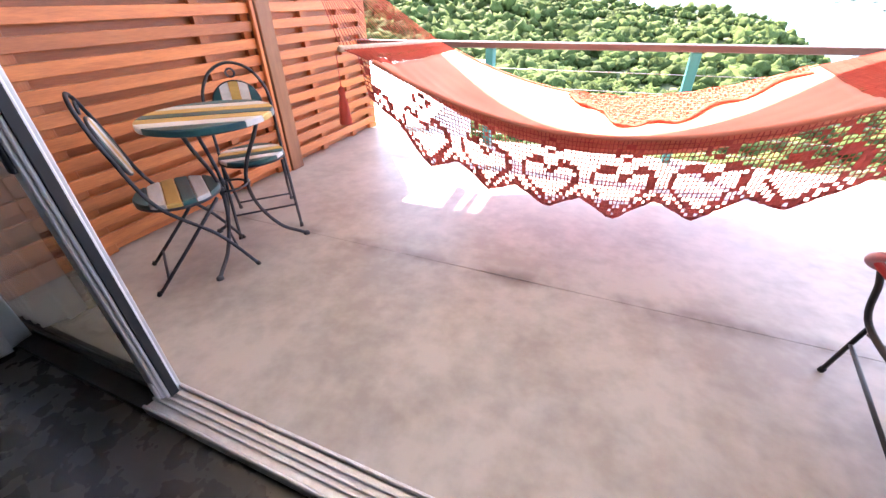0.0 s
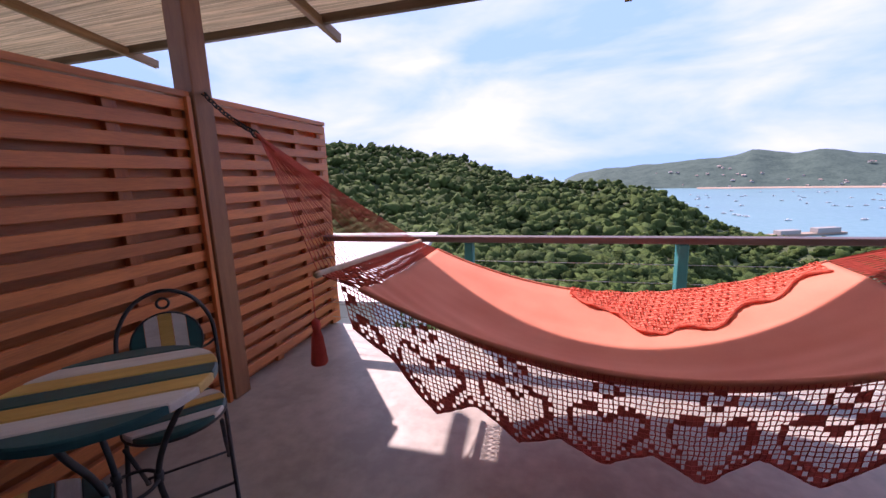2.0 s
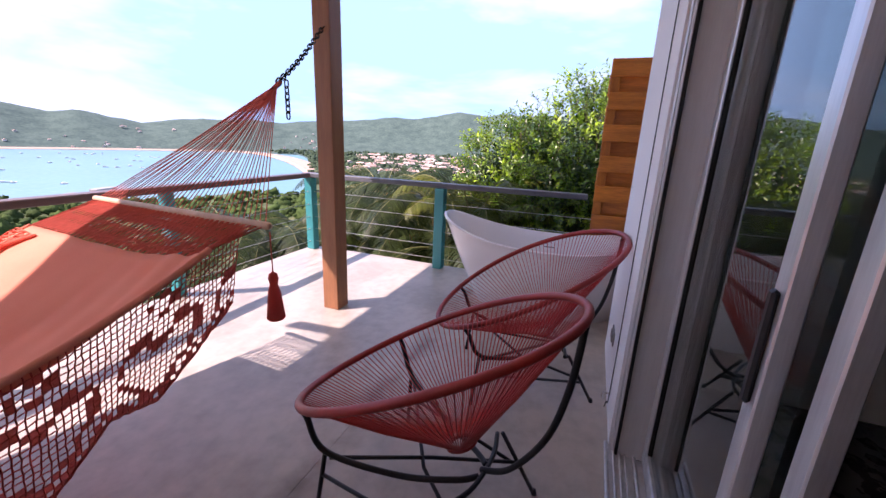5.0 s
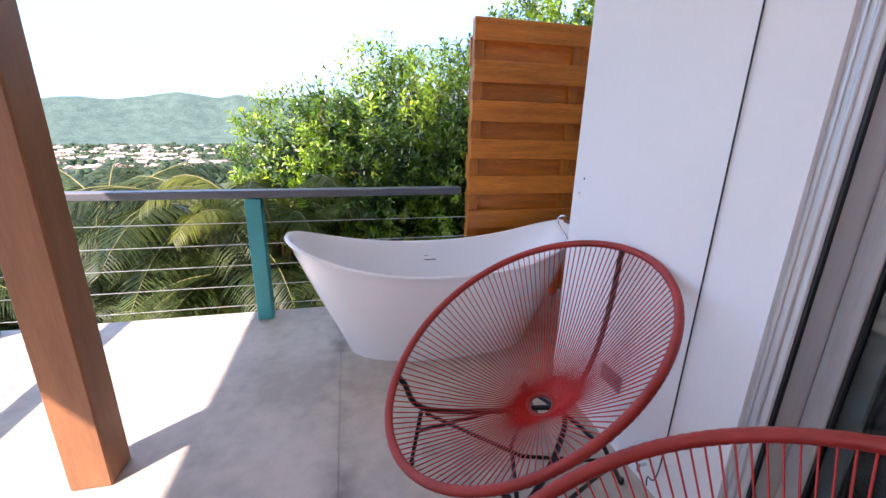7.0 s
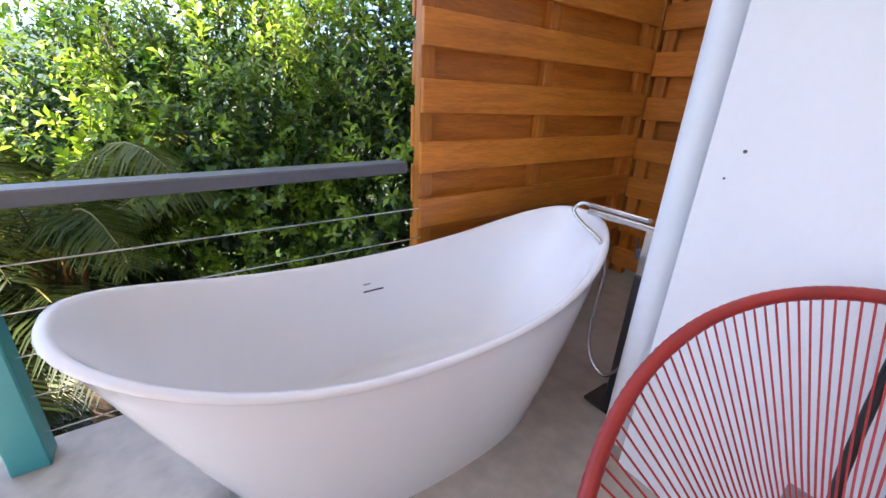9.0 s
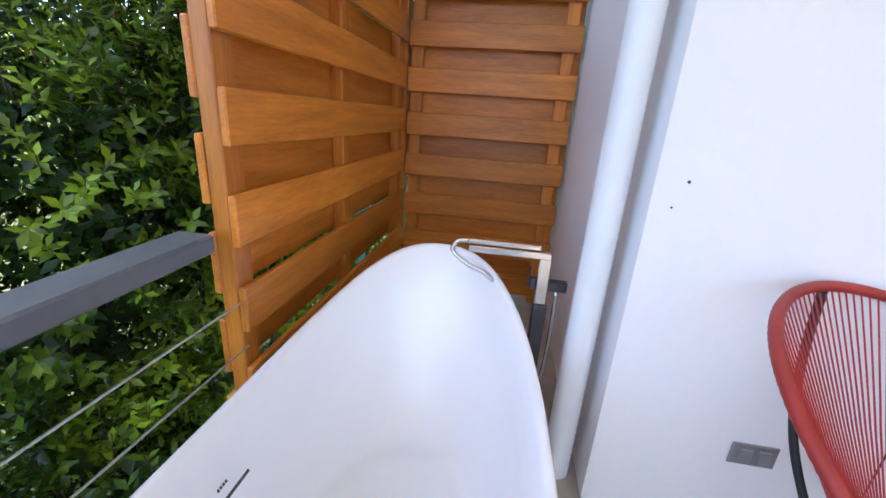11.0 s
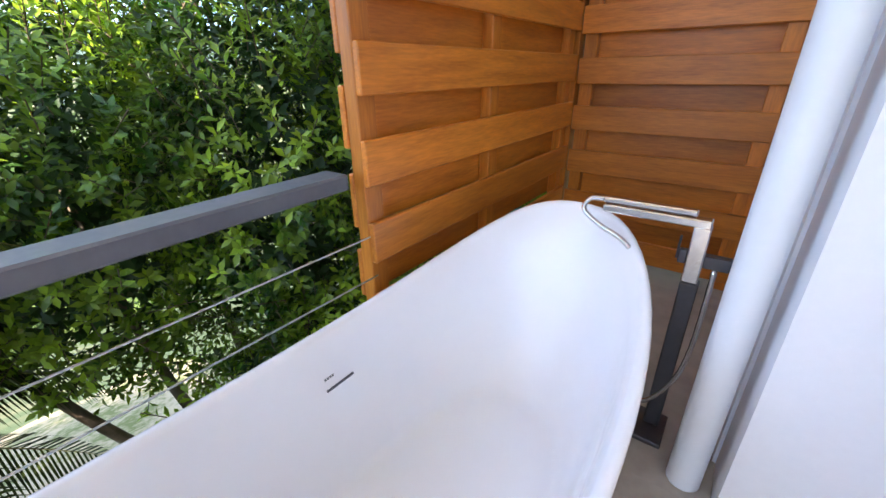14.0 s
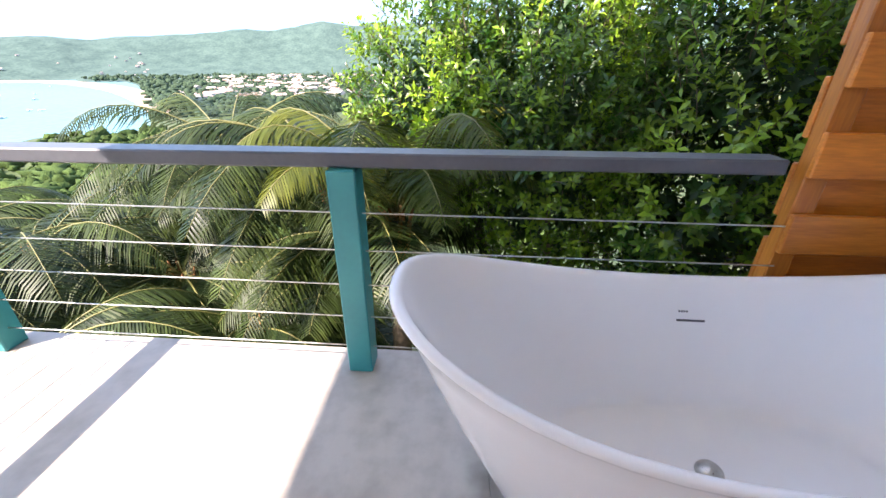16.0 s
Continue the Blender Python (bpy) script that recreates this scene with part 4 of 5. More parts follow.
def net(surface, nu, nv, bottom, filled, jitter, r, rng, hem):
    """A netted cloth: cords between knots, cut off along the line bottom(i) with a bound hem, some cells worked solid."""
    s, pts, ends = Shape(), {}, []
    for i in range(nu + 1):
        ends.append(bottom(i))
        for j in range(nv + 1):
            pts[i, j] = surface(i / nu, min(j, ends[i]) / nv) + Vector((rng.uniform(-1, 1), rng.uniform(-0.5, 0.5), rng.uniform(-1, 1))) * jitter
    for i in range(nu + 1):
        for j in range(nv):
            if j < ends[i]:
                s.tube([pts[i, j], pts[i, j + 1]], r, 4, cap=False)
    for i in range(nu):
        low = max(ends[i], ends[i + 1])
        for j in range(nv + 1):
            if j < low:
                s.tube([pts[i, j], pts[i + 1, j]], r, 4, cap=False)
                if j < nv and filled(i, j, (ends[i] + ends[i + 1]) / 2):
                    s.add([pts[i, j], pts[i + 1, j], pts[i + 1, j + 1], pts[i, j + 1]], [(0, 1, 2, 3)])
    s.tube([pts[i, nv] for i in range(nu + 1)], hem, 5)
    return s


NU, NV, TIPS = 130, 20, 6.85


def lace_bottom(i):
    ph = (i / NU * TIPS + 0.51) % 1.0
    base = 15.1 + 4.9 * (1 - abs(2 * ph - 1)) ** 1.1
    edge = min(i, NU - i) / NU
    return base * min(1, (0.5 if i < NU / 2 else 0.72) + edge * 5.0)


def lace_motif(i, j, lim):
    """A heart of two scrolls over each tip, a ring of blocks above it and a worked border."""
    wide = NU / TIPS
    ph = ((i + 0.5) / NU * TIPS + 0.51) % 1.0
    x = abs((ph - 0.5) * wide)
    if j > lim - 1.3 or (j > lim - 2.6 and (i + int(j)) % 2 == 0):
        return True
    arch = 6 <= j <= 7 and 2.0 < x < 5.4 or j == 7 and 5.2 < x < 7.0
    side = 6.4 < x < 8.0 and 8 <= j <= 10 or x < 2.2 and j == 8 or x < 1.2 and j == 9
    point = 11 <= j <= 17 and abs(x - 7.2 + (j - 11) * 1.05) < 0.8
    ring = x < 1.0 and j in (1, 4) or 1.4 < x < 2.9 and j in (2, 3)
    return (arch or side or point or ring) and (i * 7 + j * 5) % 9 != 0


def lace_sheet(u, v):
    top = bed(-0.04 + 1.10 * u, 0)
    edge = 4 * (u - 0.5) ** 2
    return top + Vector((-0.12 * (u - 0.5) * v, 0.02 * math.sin(u * 31) * v + 0.05 * v, -0.43 * v * (1 + 0.05 * edge) - 0.01))


part("lace_valance", net(lace_sheet, NU, NV, lace_bottom, lace_motif, 0.0030, 0.0023, random.Random(3), 0.0040), LACE, hammock, "dark red crocheted lace with scalloped edge")


def fold_bottom(i):
    u = i / 70
    shape = 1.0 - abs(u - 0.30) / 0.30 if u < 0.30 else 0.62 + 0.38 * math.cos((u - 0.30) * 4.0) - 0.35 * max(0, u - 0.6)
    return 3 + 15 * min(1.0, max(0.05, shape + 0.10 * math.sin(u * 26)))


def fold_sheet(u, v):
    p = bed(0.40 + 0.58 * u, 1 - 0.38 * v)
    return p + Vector((0, 0, 0.012 + 0.006 * math.sin(u * 40 + v * 9)))


part("folded_lace", net(fold_sheet, 70, 18, fold_bottom, lambda i, j, lim: j > lim - 2 or (i * 5 + j * 7) % 9 < 2, 0.004, 0.0026, random.Random(8), 0.007), LACE_BRIGHT, hammock, "coral lace edge folded over onto the bed")
for p in (SPL[0], SPR[0]):
    q = p + Vector((-0.02 if p.x < 0 else -0.01, -0.03, -0.02))
    tas = part("tassel", Shape().tube([q, q + Vector((0, 0, -0.19))], 0.0025, 6).lathe([(0.004, -0.17), (0.017, -0.18), (0.021, -0.20), (0.016, -0.225), (0.026, -0.26), (0.038, -0.375), (0.033, -0.382), (0.0, -0.37)], 14, q), LACE, hammock, "red cord tassel", True)


def chain_link(m, long=0.044, wide=0.026, r=0.0042):
    pts = []
    for k in range(16):
        a = k * math.tau / 16
        pts.append(m @ Vector(((long - wide) / 2 * (1 if math.cos(a) > 0 else -1) + wide / 2 * math.cos(a), wide / 2 * math.sin(a), 0)))
    return Shape().tube(pts, r, 6, True)


def chain(start, end, label, tail=0):
    ob = thing("chain", label, "chain", "hammock chains")
    start, end = Vector(start), Vector(end)
    n = max(2, round((end - start).length / 0.034))
    d = (end - start).normalized()
    turn = d.to_track_quat("X", "Z").to_matrix().to_4x4()
    for k in range(n + 1):
        c = start + (end - start) * k / n + Vector((0, 0, -0.02 * math.sin(math.pi * k / n)))
        part("link", chain_link(Matrix.Translation(c) @ turn @ pose(0, 0, 0, 90 * (k % 2) + 20, 0, 0)), CHAIN, ob, smooth=True)
    for k in range(tail):
        c = end + Vector((0.03, 0, -0.03 - 0.034 * k)) - d * 0.02
        part("link", chain_link(Matrix.Translation(c) @ pose(0, 0, 0, 0, 90, 0) @ pose(0, 0, 0, 90 * (k % 2), 0, 0)), CHAIN, ob, smooth=True)
    ring = [end + d * 0.03 + d * 0.03 * math.cos(a) + Vector((0, 0, 1)).cross(d) * 0.0 + (d.cross(Vector((0, 1, 0)))).normalized() * 0.018 * math.sin(a) for a in (k * math.tau / 18 for k in range(18))]
    part("snap_hook", Shape().tube(ring, 0.005, 6, True), CHAIN, ob, smooth=True)
    return ob


chain((-2.095, 3.1, 1.97), APEX_L + Vector((-0.07, 0.01, 0.05)), "dark iron chain from post to hammock")
chain((2.855, 3.08, 2.04), APEX_R + Vector((0.06, 0.01, 0.05)), "dark iron chain from post to hammock, loose end hanging", 6)


# Landscape: one sheet of land round the terrace, the bay, far hills
SEA_Z = -80.0
CREST_R = 430.0


def curve(x, table):
    xs, ys = zip(*table)
    return float(np.interp(x, xs, ys))


NEAR_RIDGE = [(-180, 2), (-110, 5), (-60, 7.5), (-32, 5.0), (-24, 4.1), (-19.6, 3.0), (-13, 2.3), (-6, 0.1), (2, -1.9), (5.3, -2.3), (11.5, -2.4), (13.7, -3.3), (15.9, -4.7), (19.5, -7.0), (24, -7.8), (31, -7.8), (36, -8.0), (45, -7.6), (58, -7.6), (70, -8.0), (100, -4.0), (140, 6.0), (180, 2)]
FAR_RIDGE = [(-180, -2.4), (0.8, -2.4), (2.8, -0.6), (6.4, 0.35), (13.3, 0.75), (18.2, 1.1), (20.5, 1.4), (22.1, 2.0), (23.8, 1.55), (25.6, 1.3), (27.6, 1.6), (30.3, 0.9), (33.1, 0.5), (36.8, 1.1), (43, 1.4), (49.3, 1.4), (54.9, 2.0), (61.1, 2.6), (66, 2.8), (71.3, 3.75), (75.3, 3.4), (77.2, 3.9), (80.5, 3.6), (95, 4.4), (180, 4.0)]


def smooth(a, b, x):
    t = min(max((x - a) / (b - a), 0), 1)
    return t * t * (3 - 2 * t)


def land(az, r):
    crest = 1.4 + CREST_R * math.tan(radians(curve(az, NEAR_RIDGE)))
    valley = min(-46.0, crest - 8) if az < 40 else -58.0
    near = curve(r, [(0, -3.6), (7, -3.4), (12, -5.2), (30, -13), (80, -26), (190, 0.35 * crest + 0.65 * valley), (CREST_R, crest), (CREST_R + 240, -104 if az < 51 else min(crest, -77.6))])
    town = smooth(43, 54, az + 0.004 * (r - 1200))
    inshore = curve(r, [(0, -104), (600, -104), (1700, -96), (1850, -78), (2400, 0), (3300, 0), (4900, 0)])
    peak = 1.4 + 2500 * math.tan(radians(curve(az, FAR_RIDGE)))
    if r > 1700:
        k = smooth(1780, 2500, r)
        far = -96 + (peak + 96) * k if az < 46 else -74 + (peak + 74) * k ** 1.5
        if az < 1.2:
            far = -104
    else:
        far = -104
    flat = -77.4 - 0.6 * math.sin(az * 0.7 + r * 0.004)
    if r > 1700:
        flat = max(flat, far)
    base = near if r < CREST_R + 1 else max(near, far * (1 - town) + flat * town)
    if r > 25:
        a = radians(az)
        p = Vector((r * math.sin(a), r * math.cos(a), 0))
        amp = min(0.045 * r, 9.0) if r < 700 else (14.0 if base > -60 else 0.6)
        base += amp * (noise.fractal(p * (0.012 if r < 700 else 0.004), 1.0, 2.0, 4) - 0.1) * (1 - 0.85 * smooth(40, 60, az) * smooth(500, 700, r) * (1 - smooth(1900, 2300, r)))
    return base


azs = [-180 + 1.0 * k for k in range(0, 120)] + [-60 + 0.5 * k for k in range(0, 301)] + [90.5 + 1.5 * k for k in range(0, 60)] + [180]
azs = sorted(set(azs))
rs = [0.2, 2.0, 4.0, 6.0, 8.0, 11, 15, 21, 30, 42, 58, 80] + [80 + 17.5 * k for k in range(1, 36)] + [760, 850, 960, 1100, 1250, 1400, 1550, 1700, 1780, 1850, 1950, 2060, 2180, 2300, 2420, 2540, 2700, 3000, 3500, 4200, 4900]
ground = Shape().sheet([[(r * math.sin(radians(a)) + 1.0, r * math.cos(radians(a)) + 2.5, land(a, r)) for a in azs] for r in rs if r <= CREST_R + 260])
setting("ground", ground, GROUND, "sandy hillside with scrub falling away to the bay", "ground", True)
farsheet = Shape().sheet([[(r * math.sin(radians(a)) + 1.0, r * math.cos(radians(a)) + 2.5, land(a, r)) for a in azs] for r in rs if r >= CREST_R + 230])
setting("backdrop_hills", farsheet, HAZE_HILLS, "wooded hills and town plain round the bay, haze painted into the colour", "hills", True)
sea = Shape()
sea.sheet([[(r * math.sin(radians(a)), r * math.cos(radians(a)), SEA_Z) for a in range(-180, 181, 4)] for r in (300, 800, 1600, 3000, 4950)])
setting("water", sea, SEA, "calm turquoise bay water", "water")
beach = Shape()
rows = []
for k in range(33):
    a = 17 + k * 1.18
    bay = max(a - 40, 0)
    inner, outer = max(1835 - 9 * bay ** 2, 640), max(1880 - 5.6 * bay ** 2, 660)
    rows.append([(r * math.sin(radians(a)), r * math.cos(radians(a)), z) for r, z in ((inner, -79.2), (inner + 0.25 * (outer - inner), -76.4), (outer, -75.2))])
setting("beach", beach.sheet(rows), SAND, "pale curved sandy beach", "beach")

sandy = Shape()
sandy.sheet([[(6.6 + 0.35 * i, -0.5 + 0.35 * j, land(math.degrees(math.atan2(5.6 + 0.35 * i, -3.0 + 0.35 * j)), math.hypot(5.6 + 0.35 * i, -3.0 + 0.35 * j)) + 0.10 + 0.03 * math.sin(i * 1.7 + j)) for i in range(23)] for j in range(19)])
setting("path", sandy, DRY_GROUND, "pale sandy ground with thin grass below the terrace", "path", True)

# Woods: one canopy of many crowns


def ball(cuts):
    bm = bmesh.new()
    bmesh.ops.create_icosphere(bm, subdivisions=cuts, radius=1.0)
    bm.verts.ensure_lookup_table()
    out = np.array([v.co[:] for v in bm.verts]), np.array([[v.index for v in f.verts] for f in bm.faces])
    bm.free()
    return out


def canopy(name, spots, label, mat, cuts):
    """spots: x, y, ground height, crown radius. Each crown is a lumpy, broken dome."""
    ico_v, ico_f = ball(cuts)
    gen = np.random.default_rng(4)
    n, nv = len(spots), len(ico_v)
    sp = np.array(spots)
    lump = 1 + 0.44 * gen.standard_normal((n, nv)).clip(-1.5, 1.6)
    scale = np.stack([np.ones(n), gen.uniform(0.8, 1.2, n), gen.uniform(0.65, 1.0, n)], 1)
    verts = ico_v[None] * lump[..., None] * sp[:, 3, None, None] * scale[:, None]
    verts = verts + np.stack([sp[:, 0], sp[:, 1], sp[:, 2] + sp[:, 3] * 0.55], 1)[:, None]
    faces = (ico_f[None] + (np.arange(n) * nv)[:, None, None]).reshape(-1, 3)
    me = bpy.data.meshes.new(name)
    me.vertices.add(n * nv)
    me.vertices.foreach_set("co", verts.reshape(-1))
    me.loops.add(faces.size)
    me.loops.foreach_set("vertex_index", faces.reshape(-1))
    me.polygons.add(len(faces))
    me.polygons.foreach_set("loop_start", np.arange(len(faces)) * 3)
    me.update(calc_edges=True)
    me.materials.append(mat)
    ob = new(name, me)
    return tagged(ob, label, "trees", "", "stuff")


rng = random.Random(2)
spots = []
while len(spots) < 18000:
    az = rng.uniform(-42, 62) if rng.random() < 0.8 else rng.uniform(62, 105)
    r = 24 * (660 / 24) ** (rng.random() ** 0.62)
    if az > 22 and r > 430 - 1.5 * (az - 22) or (az > 62 and r < 32):
        continue
    z = land(az, r)
    if z < -79:
        continue
    size = rng.choice((0.42, 0.5, 0.6, 0.75, 1.0)) * rng.uniform(0.85, 1.15) * min(0.9 + r * 0.0115, 3.8)
    spots.append((r * math.sin(radians(az)) + 1, r * math.cos(radians(az)) + 2.5, z, size))
canopy("woodland", spots, "dense green dry-forest canopy on the hillside", CANOPY, 2)
spots = []
while len(spots) < 4500:
    az, r = rng.uniform(44, 92), rng.uniform(620, 1900)
    if az < 47 + 0.004 * (1900 - r) + rng.uniform(-1.6, 1.6):
        continue
    z = land(az, r)
    if z < -79.2:
        continue
    spots.append((r * math.sin(radians(az)) + 1, r * math.cos(radians(az)) + 2.5, z, rng.uniform(3.5, 7.5)))
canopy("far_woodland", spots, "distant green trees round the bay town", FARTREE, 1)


# Town houses and boats far below
def house(at):
    ob = thing("house", "small pale plastered town house with pitched roof far off", "house", "town houses", at=at)
    part("wall", Shape().block((-7, -5, 0), (7, 5, 5)), HOUSE_WALL, ob)
    part("roof", Shape().add([(-7.6, -5.8, 5), (7.6, -5.8, 5), (7.6, 5.8, 5), (-7.6, 5.8, 5), (-7.6, 0, 7.8), (7.6, 0, 7.8)], [(0, 1, 5, 4), (2, 3, 4, 5), (0, 4, 3), (1, 2, 5), (3, 2, 1, 0)]), HOUSE_ROOF, ob)
    for x in (-4, 0.2, 4):
        part("window", Shape().block((x - 0.8, -5.06, 1.6), (x + 0.8, -4.98, 3.2)), GASKET, ob)
    return ob


first = None
count = 0
while count < 250:
    az = rng.choice((rng.uniform(50, 86), rng.uniform(57, 74), rng.uniform(59, 70), rng.uniform(12, 56)))
    r = rng.uniform(900, 1750) if az > 52 else rng.uniform(1880, 2250)
    z = land(az, r)
    if z < -79 or z > 5:
        continue
    s = rng.uniform(0.8, 1.7) if az > 56 else rng.uniform(0.5, 1.0)
    m = pose(r * math.sin(radians(az)), r * math.cos(radians(az)), z - 0.5, 0, 0, rng.uniform(0, 360))
    if first is None:
        first = house(m)
    else:
        o = copy_thing(first, m)
        o.scale = (s, s, s)
    count += 1


def boat(at):
    ob = thing("boat", "small white moored boat in the bay", "boat", "boats in the bay", at=at)
    part("hull", Shape().sheet([[(x, w * s, z) for s in (-1, -0.5, 0, 0.5, 1)] for x, w, z in ((-5, 1.0, 1.2), (-3, 1.7, 1.0), (0, 1.9, 1.0), (3, 1.5, 1.2), (5.5, 0.1, 1.7))]).sheet([[(x, w * s, zz) for s, zz in ((-1, z), (-0.7, 0.2), (0, -0.3), (0.7, 0.2), (1, z))] for x, w, z in ((-5, 1.0, 1.2), (-3, 1.7, 1.0), (0, 1.9, 1.0), (3, 1.5, 1.2), (5.5, 0.1, 1.7))]), HULL, ob)
    part("cabin", Shape().block((-2.6, -1.1, 1.0), (1.0, 1.1, 2.6), 0.2), HULL, ob)
    return ob


first = None
for k in range(75):
    az, r = rng.uniform(16, 44), rng.uniform(760, 1600)
    m = pose(r * math.sin(radians(az)), r * math.cos(radians(az)), SEA_Z + 0.1, 0, 0, rng.uniform(-30, 40))
    if first is None:
        first = boat(m)
    else:
        copy_thing(first, m)
pier = thing("pier", "long pale pier shed on the near shore of the bay", "pier", at=pose(268, 545, -80, 0, 0, 20))
part("deck", Shape().block((-30, -6, 0.5), (62, 6, 2.5)), SAND, pier)
part("shed", Shape().block((-20, -5, 2.5), (5, 5, 7), 0.3), SLAB_EDGE, pier)
part("shed", Shape().block((26, -5, 2.5), (55, 5, 8), 0.3), SLAB_EDGE, pier)

# Neighbour's roof below the terrace
nb = thing("neighbour_building", "low building below with pale sheet roof", "building", at=pose(-7.9, 11.0, -3.6, 0, 0, 4))
part("wall", Shape().block((-3.8, -2.4, -6), (3.8, 2.4, 2.45)), STUCCO, nb)
part("roof", Shape().add([(-4.2, -2.8, 2.35), (4.2, -2.8, 2.35), (4.2, 2.8, 3.05), (-4.2, 2.8, 3.05), (-4.2, -2.8, 2.45), (4.2, -2.8, 2.45), (4.2, 2.8, 3.15), (-4.2, 2.8, 3.15)], [(3, 2, 1, 0), (4, 5, 6, 7), (0, 1, 5, 4), (1, 2, 6, 5), (2, 3, 7, 6), (3, 0, 4, 7)]), PALEROOF, nb, "pale corrugated roof")


# Broad-leaved trees beside the terrace
def blade(s, p, way, up, long, wide):
    side = way.cross(up).normalized()
    up = side.cross(way)
    a = p + way * long * 0.54
    s.v += [tuple(p), tuple(a + side * wide * 0.5 + up * wide * 0.13), tuple(p + way * long - up * long * 0.1), tuple(a - side * wide * 0.5 + up * wide * 0.13), tuple(a - up * wide * 0.03)]
    k = len(s.v) - 5
    s.f += [(k, k + 1, k + 4), (k, k + 4, k + 3), (k + 1, k + 2, k + 4), (k + 4, k + 2, k + 3)]


def leafy_tree(name, lobes, base, label, shoots, seed, leaf=(0.065, 0.10), inner=0.35):
    """lobes: centre and radii of the crown's bulges. Leaves sit in whorls along shoots that point outwards and up."""
    ob = thing(name, label, "tree")
    gen = random.Random(seed)
    crown, dark = Shape(), Shape()
    wood = Shape()
    base = Vector(base)
    for c, rad in lobes:
        c = Vector(c)
        mid = base.lerp(c, 0.55) + Vector((gen.uniform(-0.3, 0.3), gen.uniform(-0.3, 0.3), 0))
        part("branch", Shape().tube(arc([base + Vector((gen.uniform(-0.15, 0.15), gen.uniform(-0.15, 0.15), 0)), mid, c], 5), [0.07 * (1 - 0.75 * k / 10) for k in range(11)], 7), BARK, ob, "brown stem", True)
    total = sum(r[0] * r[1] + r[1] * r[2] + r[0] * r[2] for _, r in lobes)
    for c, rad in lobes:
        c = Vector(c)
        cnt = int(shoots * (rad[0] * rad[1] + rad[1] * rad[2] + rad[0] * rad[2]) / total)
        for k in range(cnt):
            d = Vector((gen.gauss(0, 1), gen.gauss(0, 1), gen.gauss(0, 1))).normalized()
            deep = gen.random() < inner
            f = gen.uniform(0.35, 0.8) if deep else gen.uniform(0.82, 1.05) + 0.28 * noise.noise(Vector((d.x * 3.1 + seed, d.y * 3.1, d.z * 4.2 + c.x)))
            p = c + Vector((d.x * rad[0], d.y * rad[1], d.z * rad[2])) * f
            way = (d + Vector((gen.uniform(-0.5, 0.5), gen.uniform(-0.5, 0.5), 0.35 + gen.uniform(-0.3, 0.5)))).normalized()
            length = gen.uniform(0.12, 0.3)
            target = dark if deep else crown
            n = 6 if deep else gen.randint(9, 14)
            if not deep and gen.random() < 0.4:
                wood.tube([p - way * length * 0.9, p + way * length * 0.6], 0.004, 3, cap=False)
            turn = gen.uniform(0, 6.28)
            ref = way.orthogonal().normalized()
            oth = way.cross(ref)
            for i in range(n):
                a = turn + i * 2.4
                out = (ref * math.cos(a) + oth * math.sin(a))
                lw = (way * gen.uniform(0.35, 0.9) + out).normalized()
                big = gen.uniform(*leaf) * (1.35 if deep else 1.0)
                blade(target, p + way * length * (i / n - 0.4), lw, (way + Vector((0, 0, 0.4))).normalized(), big, big * gen.uniform(0.36, 0.50))
    tagged(part("crown", crown, LEAF, ob, "bright green pointed leaves", True), kind="stuff")
    # Inner leaves get the copy with crown shade painted in.
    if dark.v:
        tagged(part("inner_leaves", dark, LEAF_SHADED, ob, "inner leaves with the crown's shade painted into their colour", True), kind="stuff")
    tagged(part("twig", wood, BARK, ob, "thin brown shoots", True), kind="stuff")
    return ob


leafy_tree("shrub_tree", [((7.65, 2.6, 0.7), (1.05, 0.95, 1.1)), ((7.35, 1.45, 0.55), (1.25, 1.25, 1.75)), ((6.4, 0.05, 0.4), (1.1, 1.15, 2.2)), ((8.3, 0.7, 0.75), (1.1, 1.5, 1.75)), ((5.7, 0.5, -1.5), (0.85, 1.2, 1.1))], (6.6, 0.8, -3.6), "tall leafy green shrub tree beside the railing", 9000, 21, (0.06, 0.105))
leafy_tree("shrub_tree", [((5.95, -0.95, 0.8), (0.95, 1.1, 2.8)), ((6.0, -2.3, 1.3), (1.1, 1.2, 3.2)), ((6.9, -1.6, 1.6), (1.1, 1.5, 2.9))], (6.3, -1.7, -3.6), "tall leafy green shrub tree behind the cedar fence", 8200, 22, (0.06, 0.10))
leafy_tree("shrub_tree", [((5.7, -4.2, 1.8), (1.2, 1.4, 3.6)), ((5.2, -6.3, 1.9), (1.5, 1.3, 3.4)), ((4.2, -8.6, 1.3), (1.8, 1.0, 2.8))], (5.6, -5.0, -3.6), "tall leafy trees behind the bath nook", 7000, 23, (0.075, 0.12))
for k, (x, y, z, s) in enumerate(((-1.6, 8.4, -4.2, 1.3), (0.6, 9.2, -4.6, 1.5), (2.2, 8.2, -4.6, 1.2), (3.6, 10.5, -5.2, 1.6), (-3.6, 9.8, -4.6, 1.4))):
    leafy_tree("shrub", [((x, y, z + s * 0.9), (s, s, s * 0.9)), ((x + s * 0.9, y + 0.4, z + s * 0.6), (s * 0.8, s * 0.8, s * 0.7))], (x, y, z - 0.8), "round yellow-green shrub on the slope below the terrace", 520, 40 + k, (0.09, 0.14), 0.3)


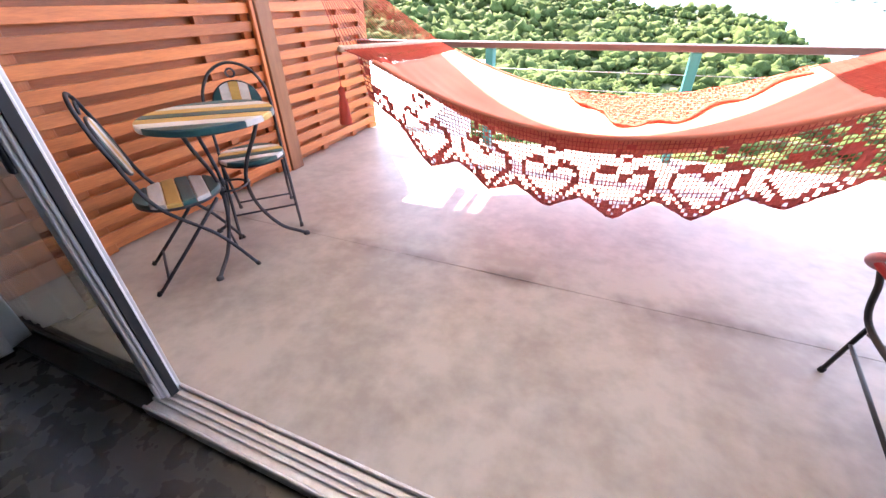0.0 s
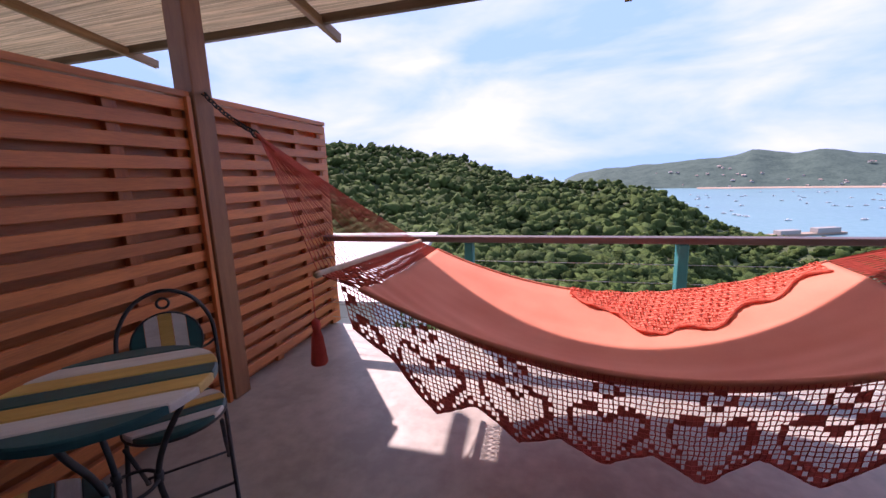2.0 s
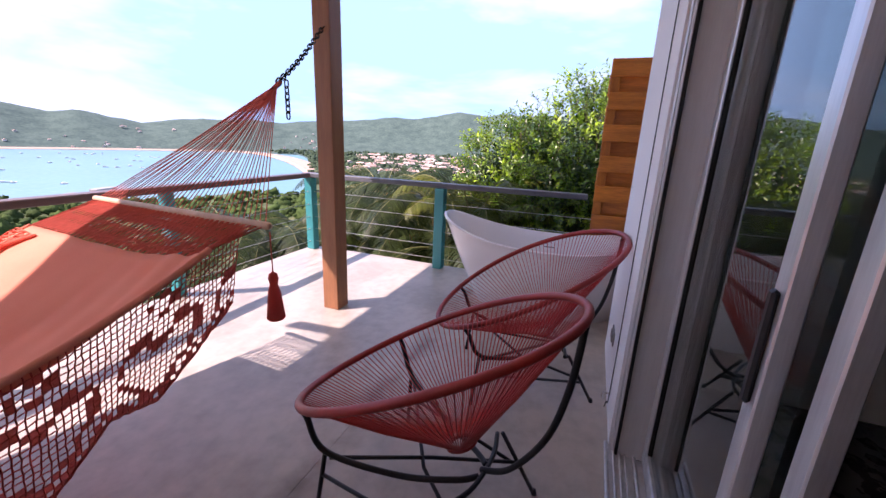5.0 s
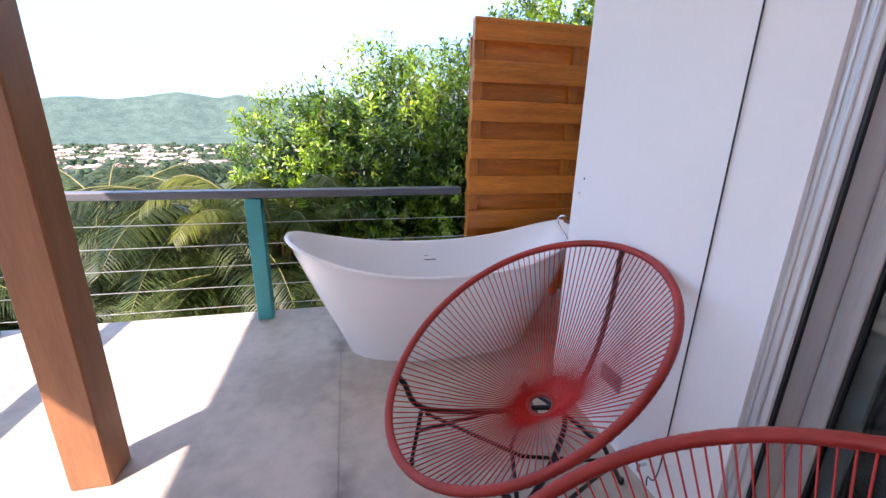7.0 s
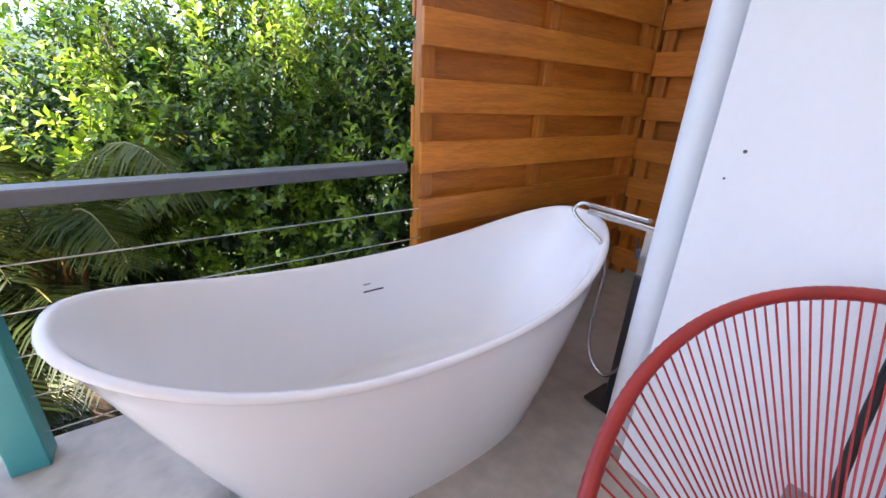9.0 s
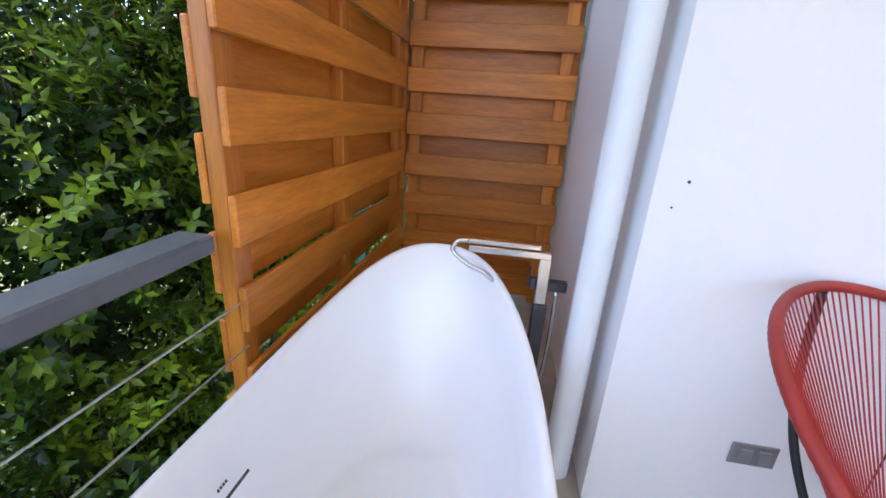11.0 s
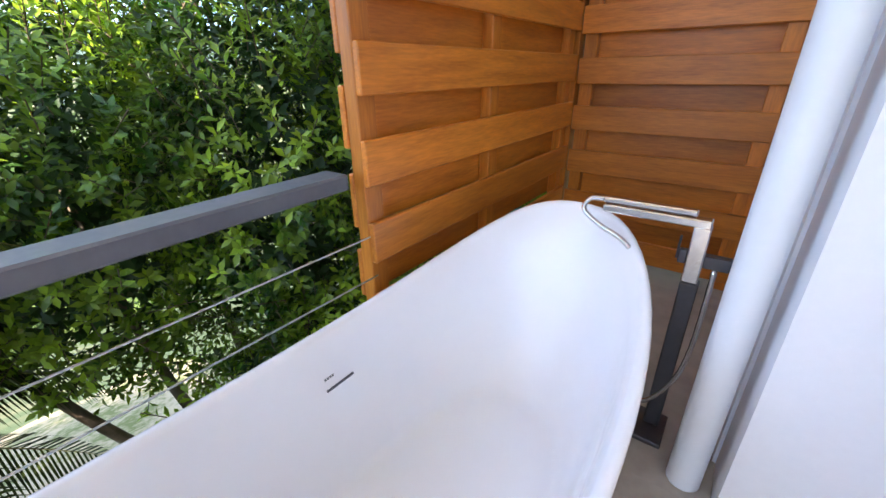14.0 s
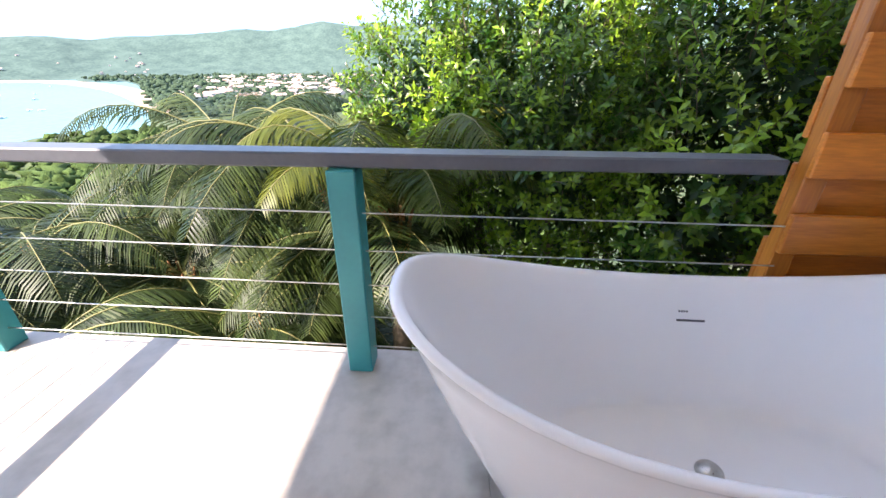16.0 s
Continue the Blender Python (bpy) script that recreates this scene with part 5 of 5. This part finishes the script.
# Coconut palms
def palm(at, seed, label, fronds=15, long=1.9, tall=2.2, mat=PALMLEAF, least=0.15, most=1.25):
    ob = thing("palm_tree", label, "palm", "young palms below the railing", at=at)
    gen = random.Random(seed)
    trunk = [(0.03 * math.sin(k), 0.0, -tall + tall * k / 8) for k in range(9)]
    part("trunk", Shape().tube(trunk, [0.13 - 0.006 * k + 0.008 * (k % 2) for k in range(9)], 10), BARK, ob, smooth=True)
    husk = Shape()
    for k in range(9):
        a = k * 2.4
        husk.tube(arc([(0.07 * math.cos(a), 0.07 * math.sin(a), -0.35), (0.12 * math.cos(a), 0.12 * math.sin(a), -0.05), (0.17 * math.cos(a), 0.17 * math.sin(a), 0.18 + 0.1 * gen.random())], 4), [0.04, 0.038, 0.035, 0.03, 0.026, 0.022, 0.02, 0.016, 0.012], 6)
    part("husk", husk, HUSK, ob, "orange-brown fibrous leaf bases", True)
    for k in range(fronds):
        a = k * 2.399 + gen.uniform(-0.2, 0.2)
        rise = gen.uniform(least, most)
        ln = long * gen.uniform(0.8, 1.15)
        c, s = math.cos(a), math.sin(a)
        pts = []
        for i in range(11):
            t = i / 10
            droop = rise * t - (0.55 + 0.45 * rise) * t ** 2.2
            pts.append(Vector((c * ln * t * (1 - 0.12 * t), s * ln * t * (1 - 0.12 * t), 0.1 + ln * 0.75 * droop)))
        rib = part("rib", Shape().tube(pts, [0.014 * (1 - 0.85 * i / 10) for i in range(11)], 5), PALMRIB, ob, smooth=True)
        leaf = Shape()
        side = Vector((-s, c, 0))
        for i in range(5, 66):
            t = i / 66
            q = pts[int(t * 10)].lerp(pts[min(int(t * 10) + 1, 10)], t * 10 - int(t * 10))
            fwd = (pts[min(int(t * 10) + 1, 10)] - pts[int(t * 10)]).normalized()
            size = 0.50 * math.sin(math.pi * (0.12 + 0.82 * t)) ** 0.7 * gen.uniform(0.85, 1.1) * long / 1.9
            for sg in (-1, 1):
                w = (side * sg + fwd * 0.55 + Vector((0, 0, -0.25 - 0.2 * gen.random()))).normalized()
                tip = (w + Vector((0, 0, -0.55))).normalized()
                h = fwd * 0.0145
                a1 = q + w * size * 0.55
                b1 = a1 + tip * size * 0.5
                leaf.add([q - h * 0.5, q + h * 0.5, a1 + h * 0.7, a1 - h * 0.7, b1], [(0, 1, 2, 3), (3, 2, 4)])
        tagged(part("frond", leaf, mat, rib, "feathered green-yellow leaflets", True), kind="stuff")
    return ob


for k, (x, y, z, ln, n, tall) in enumerate(((7.0, 3.5, -0.75, 1.9, 15, 2.9), (6.2, 4.6, -1.55, 1.7, 14, 2.6), (6.9, 5.7, -1.3, 1.9, 15, 3.0), (5.6, 6.3, -1.7, 1.8, 14, 2.6), (8.4, 4.9, -0.6, 2.0, 15, 3.6), (8.0, 7.4, -1.4, 2.1, 14, 3.6), (4.2, 7.6, -2.2, 1.8, 13, 2.6), (7.3, 3.9, 0.0, 2.1, 16, 3.6), (8.6, 5.8, -0.1, 2.3, 15, 4.0), (6.5, 3.9, -2.3, 1.7, 15, 1.4), (6.6, 7.2, -1.0, 2.2, 15, 3.2), (7.4, 4.4, -1.9, 1.8, 14, 2.4), (5.7, 5.2, -2.2, 1.7, 14, 2.4), (9.4, 6.2, -1.0, 2.0, 14, 3.6), (5.2, 5.9, -1.25, 1.8, 15, 3.0), (5.9, 7.5, -1.15, 2.0, 15, 3.2), (4.6, 6.6, -1.6, 1.7, 14, 2.6), (6.9, 8.9, -1.0, 2.1, 15, 3.8), (3.5, 6.4, -2.0, 1.7, 14, 2.2), (4.9, 8.7, -1.7, 2.0, 15, 3.0))):
    palm(pose(x, y, z, 0, 0, 40 * k), 60 + k, "young coconut palm with arching yellow-green fronds", n + 6, ln, tall)
palm(pose(6.5, 2.98, -0.28, 0, 0, 15), 99, "young palm with upright fronds, sunlight painted into their colour, and a brown husked stem", 13, 1.5, 3.3, PALM_SUNLIT, 1.5, 2.4)
